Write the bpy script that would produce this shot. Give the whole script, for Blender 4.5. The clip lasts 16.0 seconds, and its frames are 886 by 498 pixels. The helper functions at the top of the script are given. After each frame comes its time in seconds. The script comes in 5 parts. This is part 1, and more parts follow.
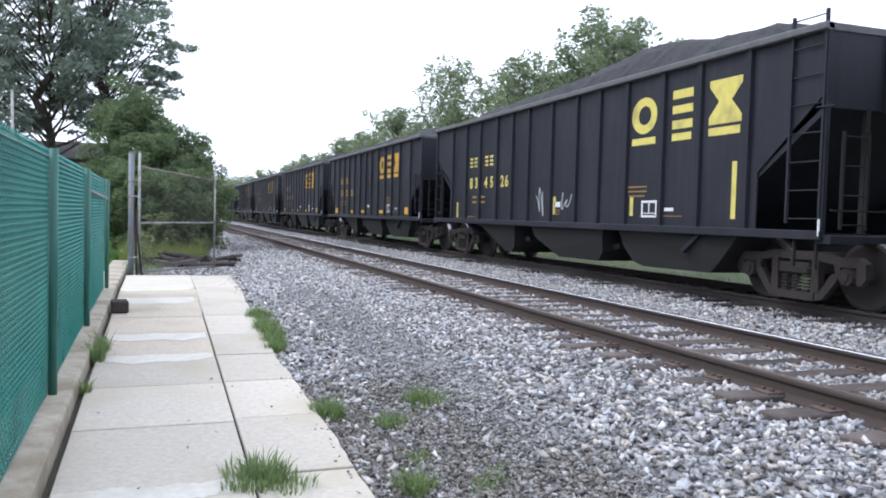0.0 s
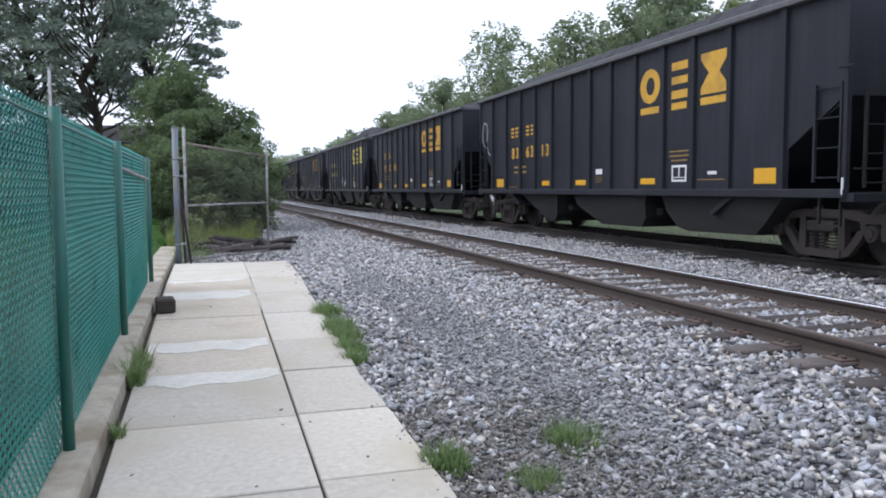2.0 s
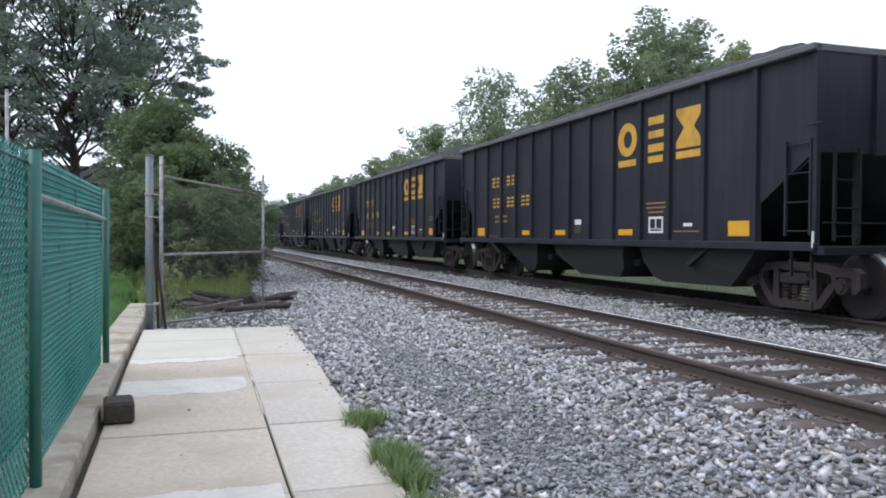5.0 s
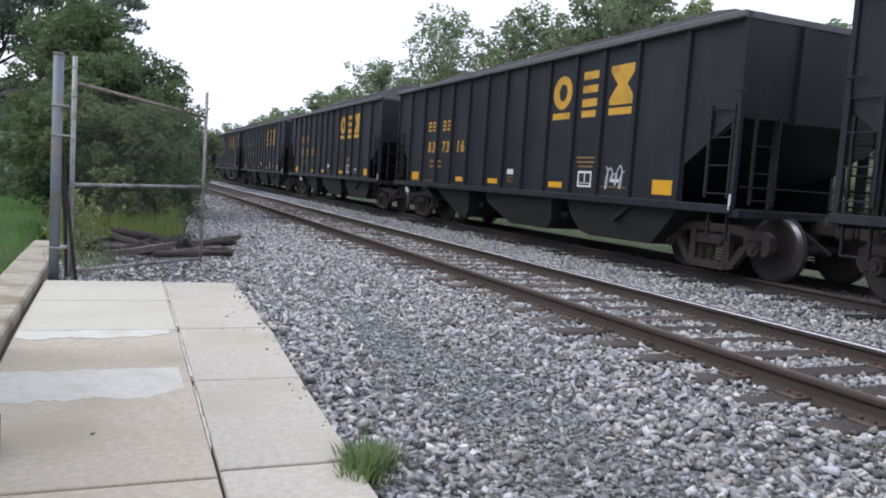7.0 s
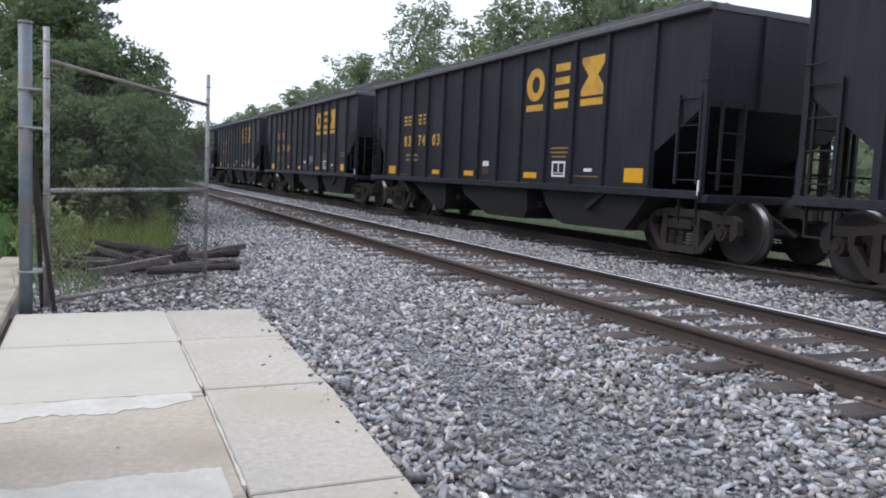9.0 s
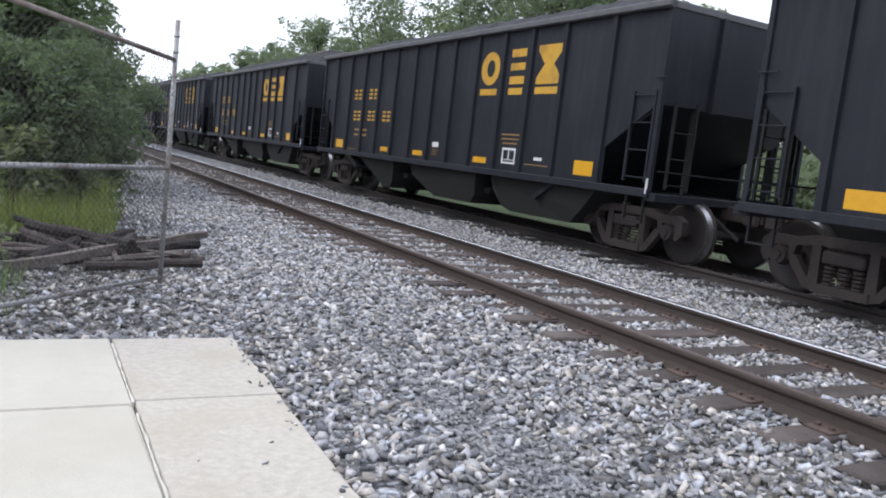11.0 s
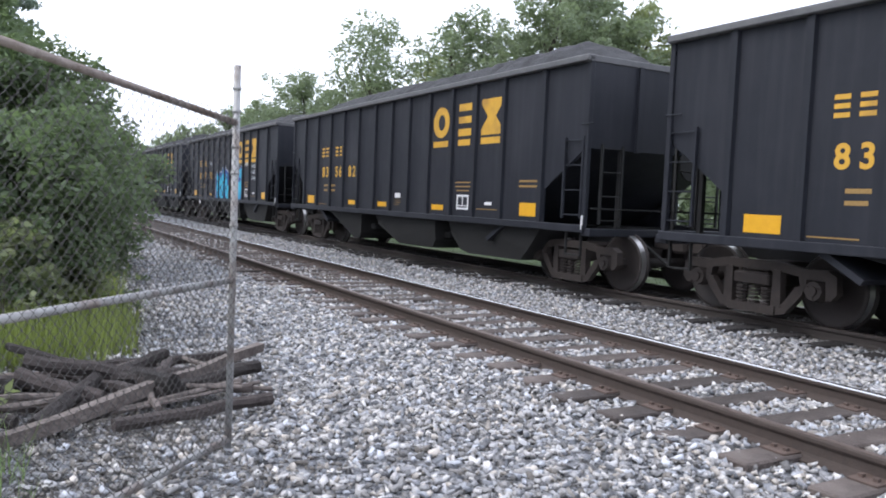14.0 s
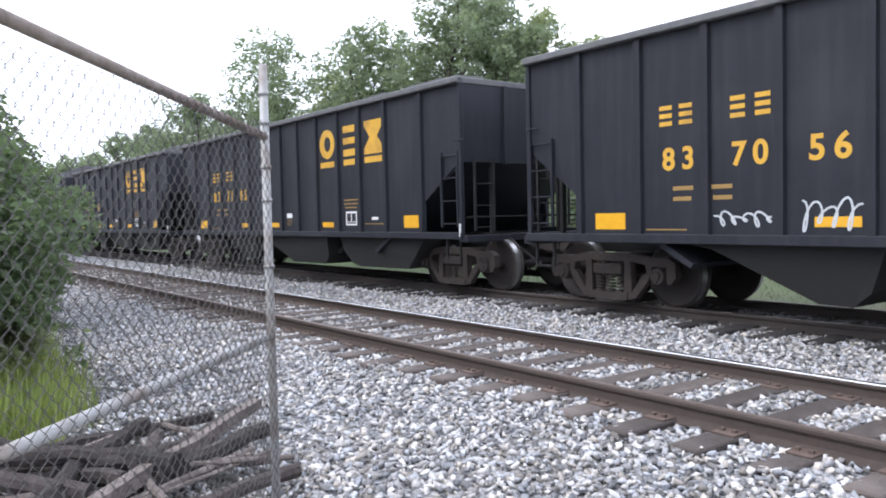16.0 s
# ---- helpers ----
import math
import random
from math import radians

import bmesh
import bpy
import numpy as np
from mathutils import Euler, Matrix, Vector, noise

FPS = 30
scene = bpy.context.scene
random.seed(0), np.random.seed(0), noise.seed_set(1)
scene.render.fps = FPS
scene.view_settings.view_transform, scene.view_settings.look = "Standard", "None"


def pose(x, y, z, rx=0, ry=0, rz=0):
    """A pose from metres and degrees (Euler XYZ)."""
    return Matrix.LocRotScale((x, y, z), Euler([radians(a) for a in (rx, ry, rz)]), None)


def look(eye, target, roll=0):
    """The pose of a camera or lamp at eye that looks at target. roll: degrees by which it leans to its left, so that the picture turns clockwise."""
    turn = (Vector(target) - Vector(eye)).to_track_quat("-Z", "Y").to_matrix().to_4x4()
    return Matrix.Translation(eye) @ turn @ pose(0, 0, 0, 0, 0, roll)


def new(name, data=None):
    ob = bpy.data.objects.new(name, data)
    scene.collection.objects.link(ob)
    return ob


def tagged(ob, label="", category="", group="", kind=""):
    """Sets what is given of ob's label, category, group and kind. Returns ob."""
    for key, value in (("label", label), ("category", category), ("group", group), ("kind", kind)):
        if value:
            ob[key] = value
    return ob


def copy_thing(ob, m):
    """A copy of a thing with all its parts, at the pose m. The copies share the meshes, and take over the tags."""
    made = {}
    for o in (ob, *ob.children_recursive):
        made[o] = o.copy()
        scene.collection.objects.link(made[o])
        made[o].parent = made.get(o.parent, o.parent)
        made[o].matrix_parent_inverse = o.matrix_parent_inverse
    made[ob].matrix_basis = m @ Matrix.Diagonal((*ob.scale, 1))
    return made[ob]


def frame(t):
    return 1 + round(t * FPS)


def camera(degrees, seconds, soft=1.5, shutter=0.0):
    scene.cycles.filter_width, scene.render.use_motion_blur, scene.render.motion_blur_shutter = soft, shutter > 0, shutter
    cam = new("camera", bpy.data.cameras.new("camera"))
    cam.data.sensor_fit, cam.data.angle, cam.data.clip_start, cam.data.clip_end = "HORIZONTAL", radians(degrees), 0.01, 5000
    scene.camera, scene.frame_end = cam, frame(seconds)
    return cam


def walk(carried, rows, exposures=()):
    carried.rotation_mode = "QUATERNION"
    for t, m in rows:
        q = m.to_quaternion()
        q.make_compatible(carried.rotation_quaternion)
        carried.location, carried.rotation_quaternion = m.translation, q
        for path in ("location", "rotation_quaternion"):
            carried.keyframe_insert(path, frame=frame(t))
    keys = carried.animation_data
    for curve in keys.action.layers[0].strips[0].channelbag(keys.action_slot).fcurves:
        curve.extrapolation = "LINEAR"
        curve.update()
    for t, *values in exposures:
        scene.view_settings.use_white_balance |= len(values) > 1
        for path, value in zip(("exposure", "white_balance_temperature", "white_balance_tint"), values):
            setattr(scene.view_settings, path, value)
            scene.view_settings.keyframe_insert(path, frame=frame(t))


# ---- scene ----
cam = camera(58.6, 16.0, soft=1.9)
PATH = [
    (0, (-4.377, 0.619, 1.301), (-3.693, 2.496, 1.216), 1.5),
    (0.5, (-4.38, 1.034, 1.305), (-3.547, 2.846, 1.164), 4.6),
    (1, (-4.342, 1.502, 1.293), (-3.646, 3.371, 1.142), 0.5),
    (1.5, (-4.354, 1.938, 1.278), (-3.862, 3.875, 1.197), -3.0),
    (2, (-4.347, 2.442, 1.284), (-3.775, 4.352, 1.129), -0.4),
    (2.5, (-4.273, 2.878, 1.32), (-3.535, 4.733, 1.201), -0.0),
    (3, (-4.252, 3.398, 1.295), (-3.47, 5.23, 1.108), 1.1),
    (3.5, (-4.284, 3.849, 1.275), (-3.601, 5.719, 1.082), 1.8),
    (4, (-4.308, 4.323, 1.321), (-3.746, 6.243, 1.3), 0.4),
    (4.2, (-4.34, 4.523, 1.288), (-3.779, 6.443, 1.286), -1.6),
    (6.3, (-4.302, 6.817, 1.322), (-3.57, 8.676, 1.228), 4.5),
    (6.5, (-4.274, 7.01, 1.343), (-3.561, 8.877, 1.246), 2.8),
    (6.9, (-4.259, 7.395, 1.302), (-3.541, 9.261, 1.232), 0.9),
    (7, (-4.261, 7.509, 1.305), (-3.489, 9.346, 1.133), 3.8),
    (7.5, (-4.255, 7.962, 1.278), (-3.495, 9.799, 1.066), 2.2),
    (8, (-4.269, 8.488, 1.295), (-3.6, 10.367, 1.148), 0.7),
    (8.5, (-4.325, 8.953, 1.286), (-3.586, 10.797, 1.048), 4.7),
    (9, (-4.373, 9.396, 1.272), (-3.549, 11.21, 1.089), 2.6),
    (9.2, (-4.389, 9.545, 1.29), (-3.538, 11.35, 1.153), 2.6),
    (11.3, (-4.266, 11.524, 1.38), (-3.307, 13.262, 1.139), 6.5),
    (11.5, (-4.244, 11.695, 1.356), (-3.299, 13.44, 1.116), 4.2),
    (12, (-4.264, 12.138, 1.403), (-3.443, 13.961, 1.345), 1.7),
    (12.5, (-4.32, 12.571, 1.44), (-3.272, 14.269, 1.299), 4.3),
    (13, (-4.292, 12.989, 1.442), (-3.239, 14.664, 1.151), 2.7),
    (13.5, (-4.296, 13.328, 1.481), (-3.37, 15.083, 1.237), 2.1),
    (13.8, (-4.339, 13.565, 1.497), (-3.316, 15.274, 1.322), 3.9),
    (14, (-4.357, 13.7, 1.524), (-3.38, 15.441, 1.401), 2.4),
    (14.5, (-4.401, 14.091, 1.518), (-3.409, 15.819, 1.344), 3.6),
    (15, (-4.503, 14.399, 1.551), (-3.644, 16.204, 1.473), 0.3),
    (15.5, (-4.635, 14.668, 1.582), (-3.522, 16.329, 1.516), 4.5),
    (16, (-4.681, 14.892, 1.549), (-3.495, 16.5, 1.461), -1.3),
]
# the clip's camera opens and closes its exposure on the way
EXPOSURES = [(0, 0.79, 6130, 10), (0.5, 0.52, 6130, 10), (1, 0.65, 6130, 10), (1.5, 0.57, 6130, 10), (2, 0.46, 6130, 10), (2.5, 0.34, 6130, 10), (3, 0.33, 6130, 10), (3.5, 0.31, 6130, 10), (4, 0.51, 6130, 10), (6.5, 0.24, 6310, 10), (7, 0.32, 6310, 10), (7.5, 0.28, 6310, 10), (8, 0.38, 6310, 10), (8.5, 0.34, 6310, 10), (9, 0.30, 6310, 10), (11.5, 0.61, 6310, 10), (12, 0.69, 6310, 10), (12.5, 0.75, 6310, 10), (13, 0.85, 6310, 10), (13.5, 0.81, 6310, 10), (14, 0.87, 6310, 10), (14.5, 1.05, 6310, 10), (15, 1.17, 6310, 10), (15.5, 1.14, 6310, 10), (16, 1.17, 6310, 10)]
walk(cam, [(t, look(eye, target, roll)) for t, eye, target, roll in PATH], EXPOSURES)

# ---------------------------------------------------------------- world and light
world = bpy.data.worlds.new("overcast_sky")
scene.world = world
world.use_nodes = True
wn, wl = world.node_tree.nodes, world.node_tree.links
wn.clear()
w_out = wn.new("ShaderNodeOutputWorld")
w_bg = wn.new("ShaderNodeBackground")
w_sky = wn.new("ShaderNodeTexSky")
w_sky.sky_type = 'NISHITA'
w_sky.sun_disc = False
w_sky.sun_elevation, w_sky.sun_rotation = radians(50), radians(286)
w_sky.dust_density, w_sky.ozone_density = 6.0, 1.0
w_mix = wn.new("ShaderNodeMix")
w_mix.data_type = 'RGBA'
w_mix.inputs["Factor"].default_value = 0.90
w_mix.inputs["B"].default_value = (10.6, 11.15, 12.9, 1)      # the even cloud layer
wl.new(w_sky.outputs[0], w_mix.inputs["A"])
wl.new(w_mix.outputs["Result"], w_bg.inputs[0])
w_bg.inputs[1].default_value = 0.10
wl.new(w_bg.outputs[0], w_out.inputs[0])

sun = new("sun", bpy.data.lights.new("sun", 'SUN'))
sun.data.energy, sun.data.angle, sun.data.color = 0.8, radians(25), (1.0, 0.96, 0.9)
sun.matrix_world = look((-42, 22, 52), (0, 10, 0))

RAIL = 0.18            # height of the rail heads
TRACK_B = 5.135        # centre line of the far track, on which the train runs
TRACK_A = 0.755        # centre line of the near track
R = random.Random(4)


# ---------------------------------------------------------------- materials
def mat(name, c1, c2, scale=8.0, rough=0.8, bump=0.2, bump_scale=60.0, metal=0.0, c3=None, big=0.6, island=False, obrand=False, spec=0.5, vary=0.25):
    """A surface of two colours mixed by fine noise, with large stains (c3), fine relief and an uneven gloss."""
    m = bpy.data.materials.new(name)
    m.use_nodes = True
    n, l = m.node_tree.nodes, m.node_tree.links
    p = n["Principled BSDF"]
    p.inputs["Metallic"].default_value = metal
    p.inputs["Specular IOR Level"].default_value = spec
    co = n.new("ShaderNodeTexCoord")
    fine = n.new("ShaderNodeTexNoise")
    fine.inputs["Scale"].default_value, fine.inputs["Detail"].default_value, fine.inputs["Roughness"].default_value = scale, 8, 0.65
    l.new(co.outputs["Object"], fine.inputs["Vector"])
    ramp = n.new("ShaderNodeMapRange")
    ramp.inputs[1].default_value, ramp.inputs[2].default_value = 0.3, 0.7
    l.new(fine.outputs[0], ramp.inputs[0])
    mix = n.new("ShaderNodeMix")
    mix.data_type = 'RGBA'
    mix.inputs["A"].default_value, mix.inputs["B"].default_value = (*c1, 1), (*c2, 1)
    l.new(ramp.outputs[0], mix.inputs["Factor"])
    col = mix.outputs["Result"]
    if c3:
        large = n.new("ShaderNodeTexNoise")
        large.inputs["Scale"].default_value, large.inputs["Detail"].default_value = big, 5
        l.new(co.outputs["Object"], large.inputs["Vector"])
        r2 = n.new("ShaderNodeMapRange")
        r2.inputs[1].default_value, r2.inputs[2].default_value = 0.48, 0.72
        l.new(large.outputs[0], r2.inputs[0])
        mix2 = n.new("ShaderNodeMix")
        mix2.data_type = 'RGBA'
        mix2.inputs["B"].default_value = (*c3, 1)
        l.new(r2.outputs[0], mix2.inputs["Factor"])
        l.new(col, mix2.inputs["A"])
        col = mix2.outputs["Result"]
    if island or obrand:
        src = n.new("ShaderNodeNewGeometry").outputs["Random Per Island"] if island else n.new("ShaderNodeObjectInfo").outputs["Random"]
        hsv = n.new("ShaderNodeHueSaturation")
        mr = n.new("ShaderNodeMapRange")
        mr.inputs[3].default_value, mr.inputs[4].default_value = 1 - vary * 1.4, 1 + vary * 1.4
        l.new(src, mr.inputs[0])
        l.new(mr.outputs[0], hsv.inputs["Value"])
        l.new(col, hsv.inputs["Color"])
        col = hsv.outputs[0]
    l.new(col, p.inputs["Base Color"])
    rr = n.new("ShaderNodeMapRange")
    rr.inputs[3].default_value, rr.inputs[4].default_value = max(rough - 0.1, 0.05), min(rough + 0.1, 1)
    l.new(fine.outputs[0], rr.inputs[0])
    l.new(rr.outputs[0], p.inputs["Roughness"])
    if bump:
        bn = n.new("ShaderNodeTexNoise")
        bn.inputs["Scale"].default_value, bn.inputs["Detail"].default_value = bump_scale, 6
        l.new(co.outputs["Object"], bn.inputs["Vector"])
        b = n.new("ShaderNodeBump")
        b.inputs["Strength"].default_value, b.inputs["Distance"].default_value = bump, 0.02
        l.new(bn.outputs[0], b.inputs["Height"])
        l.new(b.outputs[0], p.inputs["Normal"])
    return m


def leaf_mat(name, c1, c2, glow=0.35):
    m = mat(name, c1, c2, 0.5, 0.55, 0, island=True, vary=0.35, spec=0.35)
    n, l = m.node_tree.nodes, m.node_tree.links
    p = n["Principled BSDF"]
    tr = n.new("ShaderNodeBsdfTranslucent")
    tr.inputs[0].default_value = (c2[0] * 1.3, c2[1] * 1.4, c2[2], 1)
    mx = n.new("ShaderNodeMixShader")
    mx.inputs[0].default_value = glow
    l.new(p.outputs[0], mx.inputs[1])
    l.new(tr.outputs[0], mx.inputs[2])
    l.new(mx.outputs[0], n["Material Output"].inputs[0])
    return m


def stone_bed_mat(name):
    """Crushed stone seen as a bed: cells of differing greys with dark joints."""
    m = mat(name, (0.30, 0.31, 0.33), (0.42, 0.42, 0.43), 3.0, 0.9, 0, c3=(0.30, 0.27, 0.23), big=0.5)
    n, l = m.node_tree.nodes, m.node_tree.links
    p = n["Principled BSDF"]
    col = p.inputs["Base Color"].links[0].from_socket
    co = n.new("ShaderNodeTexCoord")
    vo = n.new("ShaderNodeTexVoronoi")
    vo.inputs["Scale"].default_value = 26
    l.new(co.outputs["Object"], vo.inputs["Vector"])
    sep = n.new("ShaderNodeSeparateColor")
    l.new(vo.outputs["Color"], sep.inputs[0])
    val = n.new("ShaderNodeMapRange")
    val.inputs[3].default_value, val.inputs[4].default_value = 0.25, 1.15
    l.new(sep.outputs[0], val.inputs[0])
    hsv = n.new("ShaderNodeHueSaturation")
    l.new(col, hsv.inputs["Color"])
    l.new(val.outputs[0], hsv.inputs["Value"])
    l.new(hsv.outputs[0], p.inputs["Base Color"])
    b = n.new("ShaderNodeBump")
    b.inputs["Strength"].default_value, b.inputs["Distance"].default_value = 1.0, 0.05
    b.invert = True
    l.new(vo.outputs["Distance"], b.inputs["Height"])
    l.new(b.outputs[0], p.inputs["Normal"])
    return m


def tints(m, *colours):
    """Multiplies each loose piece by one of a few mild tints."""
    n, l = m.node_tree.nodes, m.node_tree.links
    p = n["Principled BSDF"]
    old = p.inputs["Base Color"].links[0].from_socket
    geo = n.new("ShaderNodeNewGeometry")
    far = n.new("ShaderNodeMath")
    far.operation = 'MULTIPLY'
    far.inputs[1].default_value = 7.31
    part_of = n.new("ShaderNodeMath")
    part_of.operation = 'FRACT'
    l.new(geo.outputs["Random Per Island"], far.inputs[0])
    l.new(far.outputs[0], part_of.inputs[0])
    ramp = n.new("ShaderNodeValToRGB")
    ramp.color_ramp.interpolation = 'CONSTANT'
    while len(ramp.color_ramp.elements) < len(colours):
        ramp.color_ramp.elements.new(0.5)
    for i, c in enumerate(colours):
        ramp.color_ramp.elements[i].position = i / len(colours)
        ramp.color_ramp.elements[i].color = (*c, 1)
    l.new(part_of.outputs[0], ramp.inputs[0])
    mx = n.new("ShaderNodeMix")
    mx.data_type, mx.blend_type = 'RGBA', 'MULTIPLY'
    mx.inputs["Factor"].default_value = 1.0
    l.new(old, mx.inputs["A"])
    l.new(ramp.outputs[0], mx.inputs["B"])
    l.new(mx.outputs["Result"], p.inputs["Base Color"])


M_GROUND = mat("meadow_soil", (0.030, 0.055, 0.014), (0.060, 0.085, 0.026), 1.5, 0.95, 0.6, 25, c3=(0.085, 0.085, 0.045), big=0.15)
M_BED = stone_bed_mat("ballast_bed")
M_STONE = mat("crushed_stone", (0.272, 0.264, 0.260), (0.480, 0.466, 0.455), 14, 0.8, 0.6, 90, island=True, vary=0.50)
tints(M_STONE, (1, 1, 1), (0.90, 0.96, 1.06), (1.06, 1.0, 0.92), (0.96, 0.98, 1.02), (1.22, 1.21, 1.20), (0.70, 0.72, 0.76))
M_DIRT = mat("brown_dirt_crumbs", (0.138, 0.126, 0.113), (0.24, 0.222, 0.203), 30, 0.95, 0.4, 120, island=True, vary=0.5)
M_FINE = mat("fine_gravel", (0.24, 0.245, 0.25), (0.37, 0.37, 0.365), 40, 0.9, 0.3, 120, island=True, vary=0.3)
M_SLAB = mat("pale_concrete", (0.428, 0.392, 0.334), (0.578, 0.534, 0.464), 26, 0.9, 0.35, 150, c3=(0.45, 0.405, 0.318), big=1.3, obrand=True, vary=0.07)
M_SLABTAN = mat("tan_concrete", (0.412, 0.357, 0.286), (0.562, 0.497, 0.410), 26, 0.9, 0.35, 150, c3=(0.40, 0.345, 0.258), big=1.5, obrand=True, vary=0.07)
M_PATCH = mat("whitish_cement", (0.53, 0.506, 0.450), (0.66, 0.634, 0.570), 16, 0.85, 0.35, 90, c3=(0.50, 0.470, 0.405), big=3.0)
M_CURB = mat("weathered_concrete", (0.31, 0.275, 0.215), (0.47, 0.43, 0.35), 9, 0.92, 0.5, 90, c3=(0.20, 0.155, 0.10), big=2.2)
M_RAIL = mat("rusty_rail_steel", (0.047, 0.036, 0.031), (0.072, 0.053, 0.044), 25, 0.75, 0.25, 80, metal=0.2)
M_HEAD = mat("worn_rail_head", (0.70, 0.69, 0.70), (0.80, 0.79, 0.79), 40, 0.22, 0.03, 80, metal=0.95)
M_DULL = mat("dull_rail_head", (0.13, 0.10, 0.085), (0.20, 0.16, 0.14), 40, 0.5, 0.05, 80, metal=0.6)
M_TIE = mat("weathered_tie_wood", (0.046, 0.037, 0.034), (0.088, 0.070, 0.062), 14, 0.92, 0.9, 45, c3=(0.12, 0.10, 0.09), big=2.0, obrand=True, vary=0.25)
# The train's shade is put into these three far-track colours.
M_RAIL_SHADE = mat("shade_dark_rail_steel", (0.030, 0.024, 0.021), (0.045, 0.035, 0.030), 25, 0.75, 0.25, 80)
M_TIE_SHADE = mat("dark_shaded_tie_wood", (0.018, 0.016, 0.016), (0.036, 0.031, 0.030), 14, 0.9, 0.9, 45, obrand=True, vary=0.25)
M_STONE_SHADE = mat("train_shade_stone", (0.075, 0.074, 0.075), (0.19, 0.187, 0.185), 14, 0.85, 0.6, 90, island=True, vary=0.5)
M_PLATE = mat("rusted_plate", (0.065, 0.046, 0.038), (0.105, 0.07, 0.055), 30, 0.85, 0.3, 80)
M_CAR = mat("dark_wagon_paint", (0.0125, 0.0138, 0.0190), (0.0180, 0.0197, 0.0262), 2.5, 0.58, 0.06, 18, c3=(0.024, 0.0250, 0.0315), big=0.9, spec=0.25)


def streak(m, colour, amount):
    """Dust and rust washed down in long upright streaks."""
    n, l = m.node_tree.nodes, m.node_tree.links
    p = n["Principled BSDF"]
    old = p.inputs["Base Color"].links[0].from_socket
    co = n.new("ShaderNodeTexCoord")
    mp = n.new("ShaderNodeMapping")
    mp.inputs["Scale"].default_value = (5.0, 5.0, 0.35)
    l.new(co.outputs["Object"], mp.inputs[0])
    nz = n.new("ShaderNodeTexNoise")
    nz.inputs["Scale"].default_value, nz.inputs["Detail"].default_value = 1.6, 7
    l.new(mp.outputs[0], nz.inputs["Vector"])
    mr = n.new("ShaderNodeMapRange")
    mr.inputs[1].default_value, mr.inputs[2].default_value, mr.inputs[4].default_value = 0.45, 0.8, amount
    l.new(nz.outputs[0], mr.inputs[0])
    mx = n.new("ShaderNodeMix")
    mx.data_type = 'RGBA'
    mx.inputs["B"].default_value = (*colour, 1)
    l.new(mr.outputs[0], mx.inputs["Factor"])
    l.new(old, mx.inputs["A"])
    l.new(mx.outputs["Result"], p.inputs["Base Color"])


streak(M_CAR, (0.050, 0.051, 0.059), 0.27)
# Near-black for underframe, bays and end fittings, darker than the body paint.
M_CARDK = mat("near_black_underframe", (0.006, 0.006, 0.0065), (0.012, 0.0115, 0.0115), 6, 0.8, 0.2, 40)
M_CHORD = mat("dusty_top_chord", (0.075, 0.075, 0.080), (0.12, 0.118, 0.12), 5, 0.65, 0.2, 30)
M_TRUCK = mat("rusty_truck_casting", (0.020, 0.0155, 0.014), (0.040, 0.030, 0.026), 10, 0.8, 0.3, 40)
M_WHEEL = mat("wheel_steel", (0.016, 0.0125, 0.012), (0.030, 0.023, 0.021), 12, 0.75, 0.1, 40)
M_TREAD = mat("bright_wheel_tread", (0.45, 0.44, 0.43), (0.55, 0.54, 0.53), 20, 0.35, 0.05, 50, metal=0.9)
M_COAL = mat("coal", (0.007, 0.007, 0.008), (0.026, 0.026, 0.029), 22, 0.85, 1.0, 30, c3=(0.03, 0.03, 0.034), big=2)
M_YEL = mat("wagon_yellow", (0.50, 0.275, 0.026), (0.60, 0.34, 0.036), 14, 0.65, 0.05, 40, c3=(0.36, 0.20, 0.035), big=3)
M_YELOLD = mat("pale_old_yellow", (0.55, 0.47, 0.10), (0.66, 0.57, 0.15), 14, 0.7, 0.05, 40, c3=(0.35, 0.30, 0.10), big=3)
M_REFL = mat("reflector_yellow", (0.60, 0.31, 0.010), (0.68, 0.36, 0.015), 14, 0.45, 0.02, 40)
M_WHITE = mat("white_stencil", (0.62, 0.62, 0.62), (0.72, 0.72, 0.72), 14, 0.6, 0.02, 40)
M_FAINT = mat("faded_stencil", (0.22, 0.13, 0.04), (0.30, 0.19, 0.06), 30, 0.7, 0.02, 40)
M_SPRAY = mat("white_spray", (0.38, 0.40, 0.42), (0.52, 0.54, 0.56), 30, 0.7, 0.02, 40)
M_CYAN = mat("cyan_spray", (0.012, 0.30, 0.46), (0.03, 0.42, 0.58), 6, 0.6, 0.02, 40, c3=(0.015, 0.20, 0.38), big=2.2)
M_NAVY = mat("navy_spray", (0.008, 0.03, 0.16), (0.012, 0.05, 0.22), 6, 0.6, 0.02, 40)
M_GREENW = mat("green_vinyl_wire", (0.012, 0.17, 0.142), (0.024, 0.26, 0.22), 3, 0.3, 0.05, 60)
M_GPOST = mat("dark_green_post", (0.014, 0.10, 0.08), (0.022, 0.13, 0.10), 5, 0.45, 0.1, 60)
M_GALV = mat("galvanised_steel", (0.26, 0.26, 0.26), (0.42, 0.42, 0.42), 18, 0.55, 0.15, 60, metal=0.4, c3=(0.17, 0.12, 0.095), big=5)
M_WIRE = mat("old_galvanised_wire", (0.075, 0.07, 0.068), (0.12, 0.115, 0.11), 18, 0.7, 0.1, 60, metal=0.3)
M_RAILRUST = mat("rusty_galvanised_rail", (0.17, 0.135, 0.115), (0.33, 0.29, 0.265), 16, 0.75, 0.3, 60, metal=0.2, c3=(0.13, 0.085, 0.06), big=4)
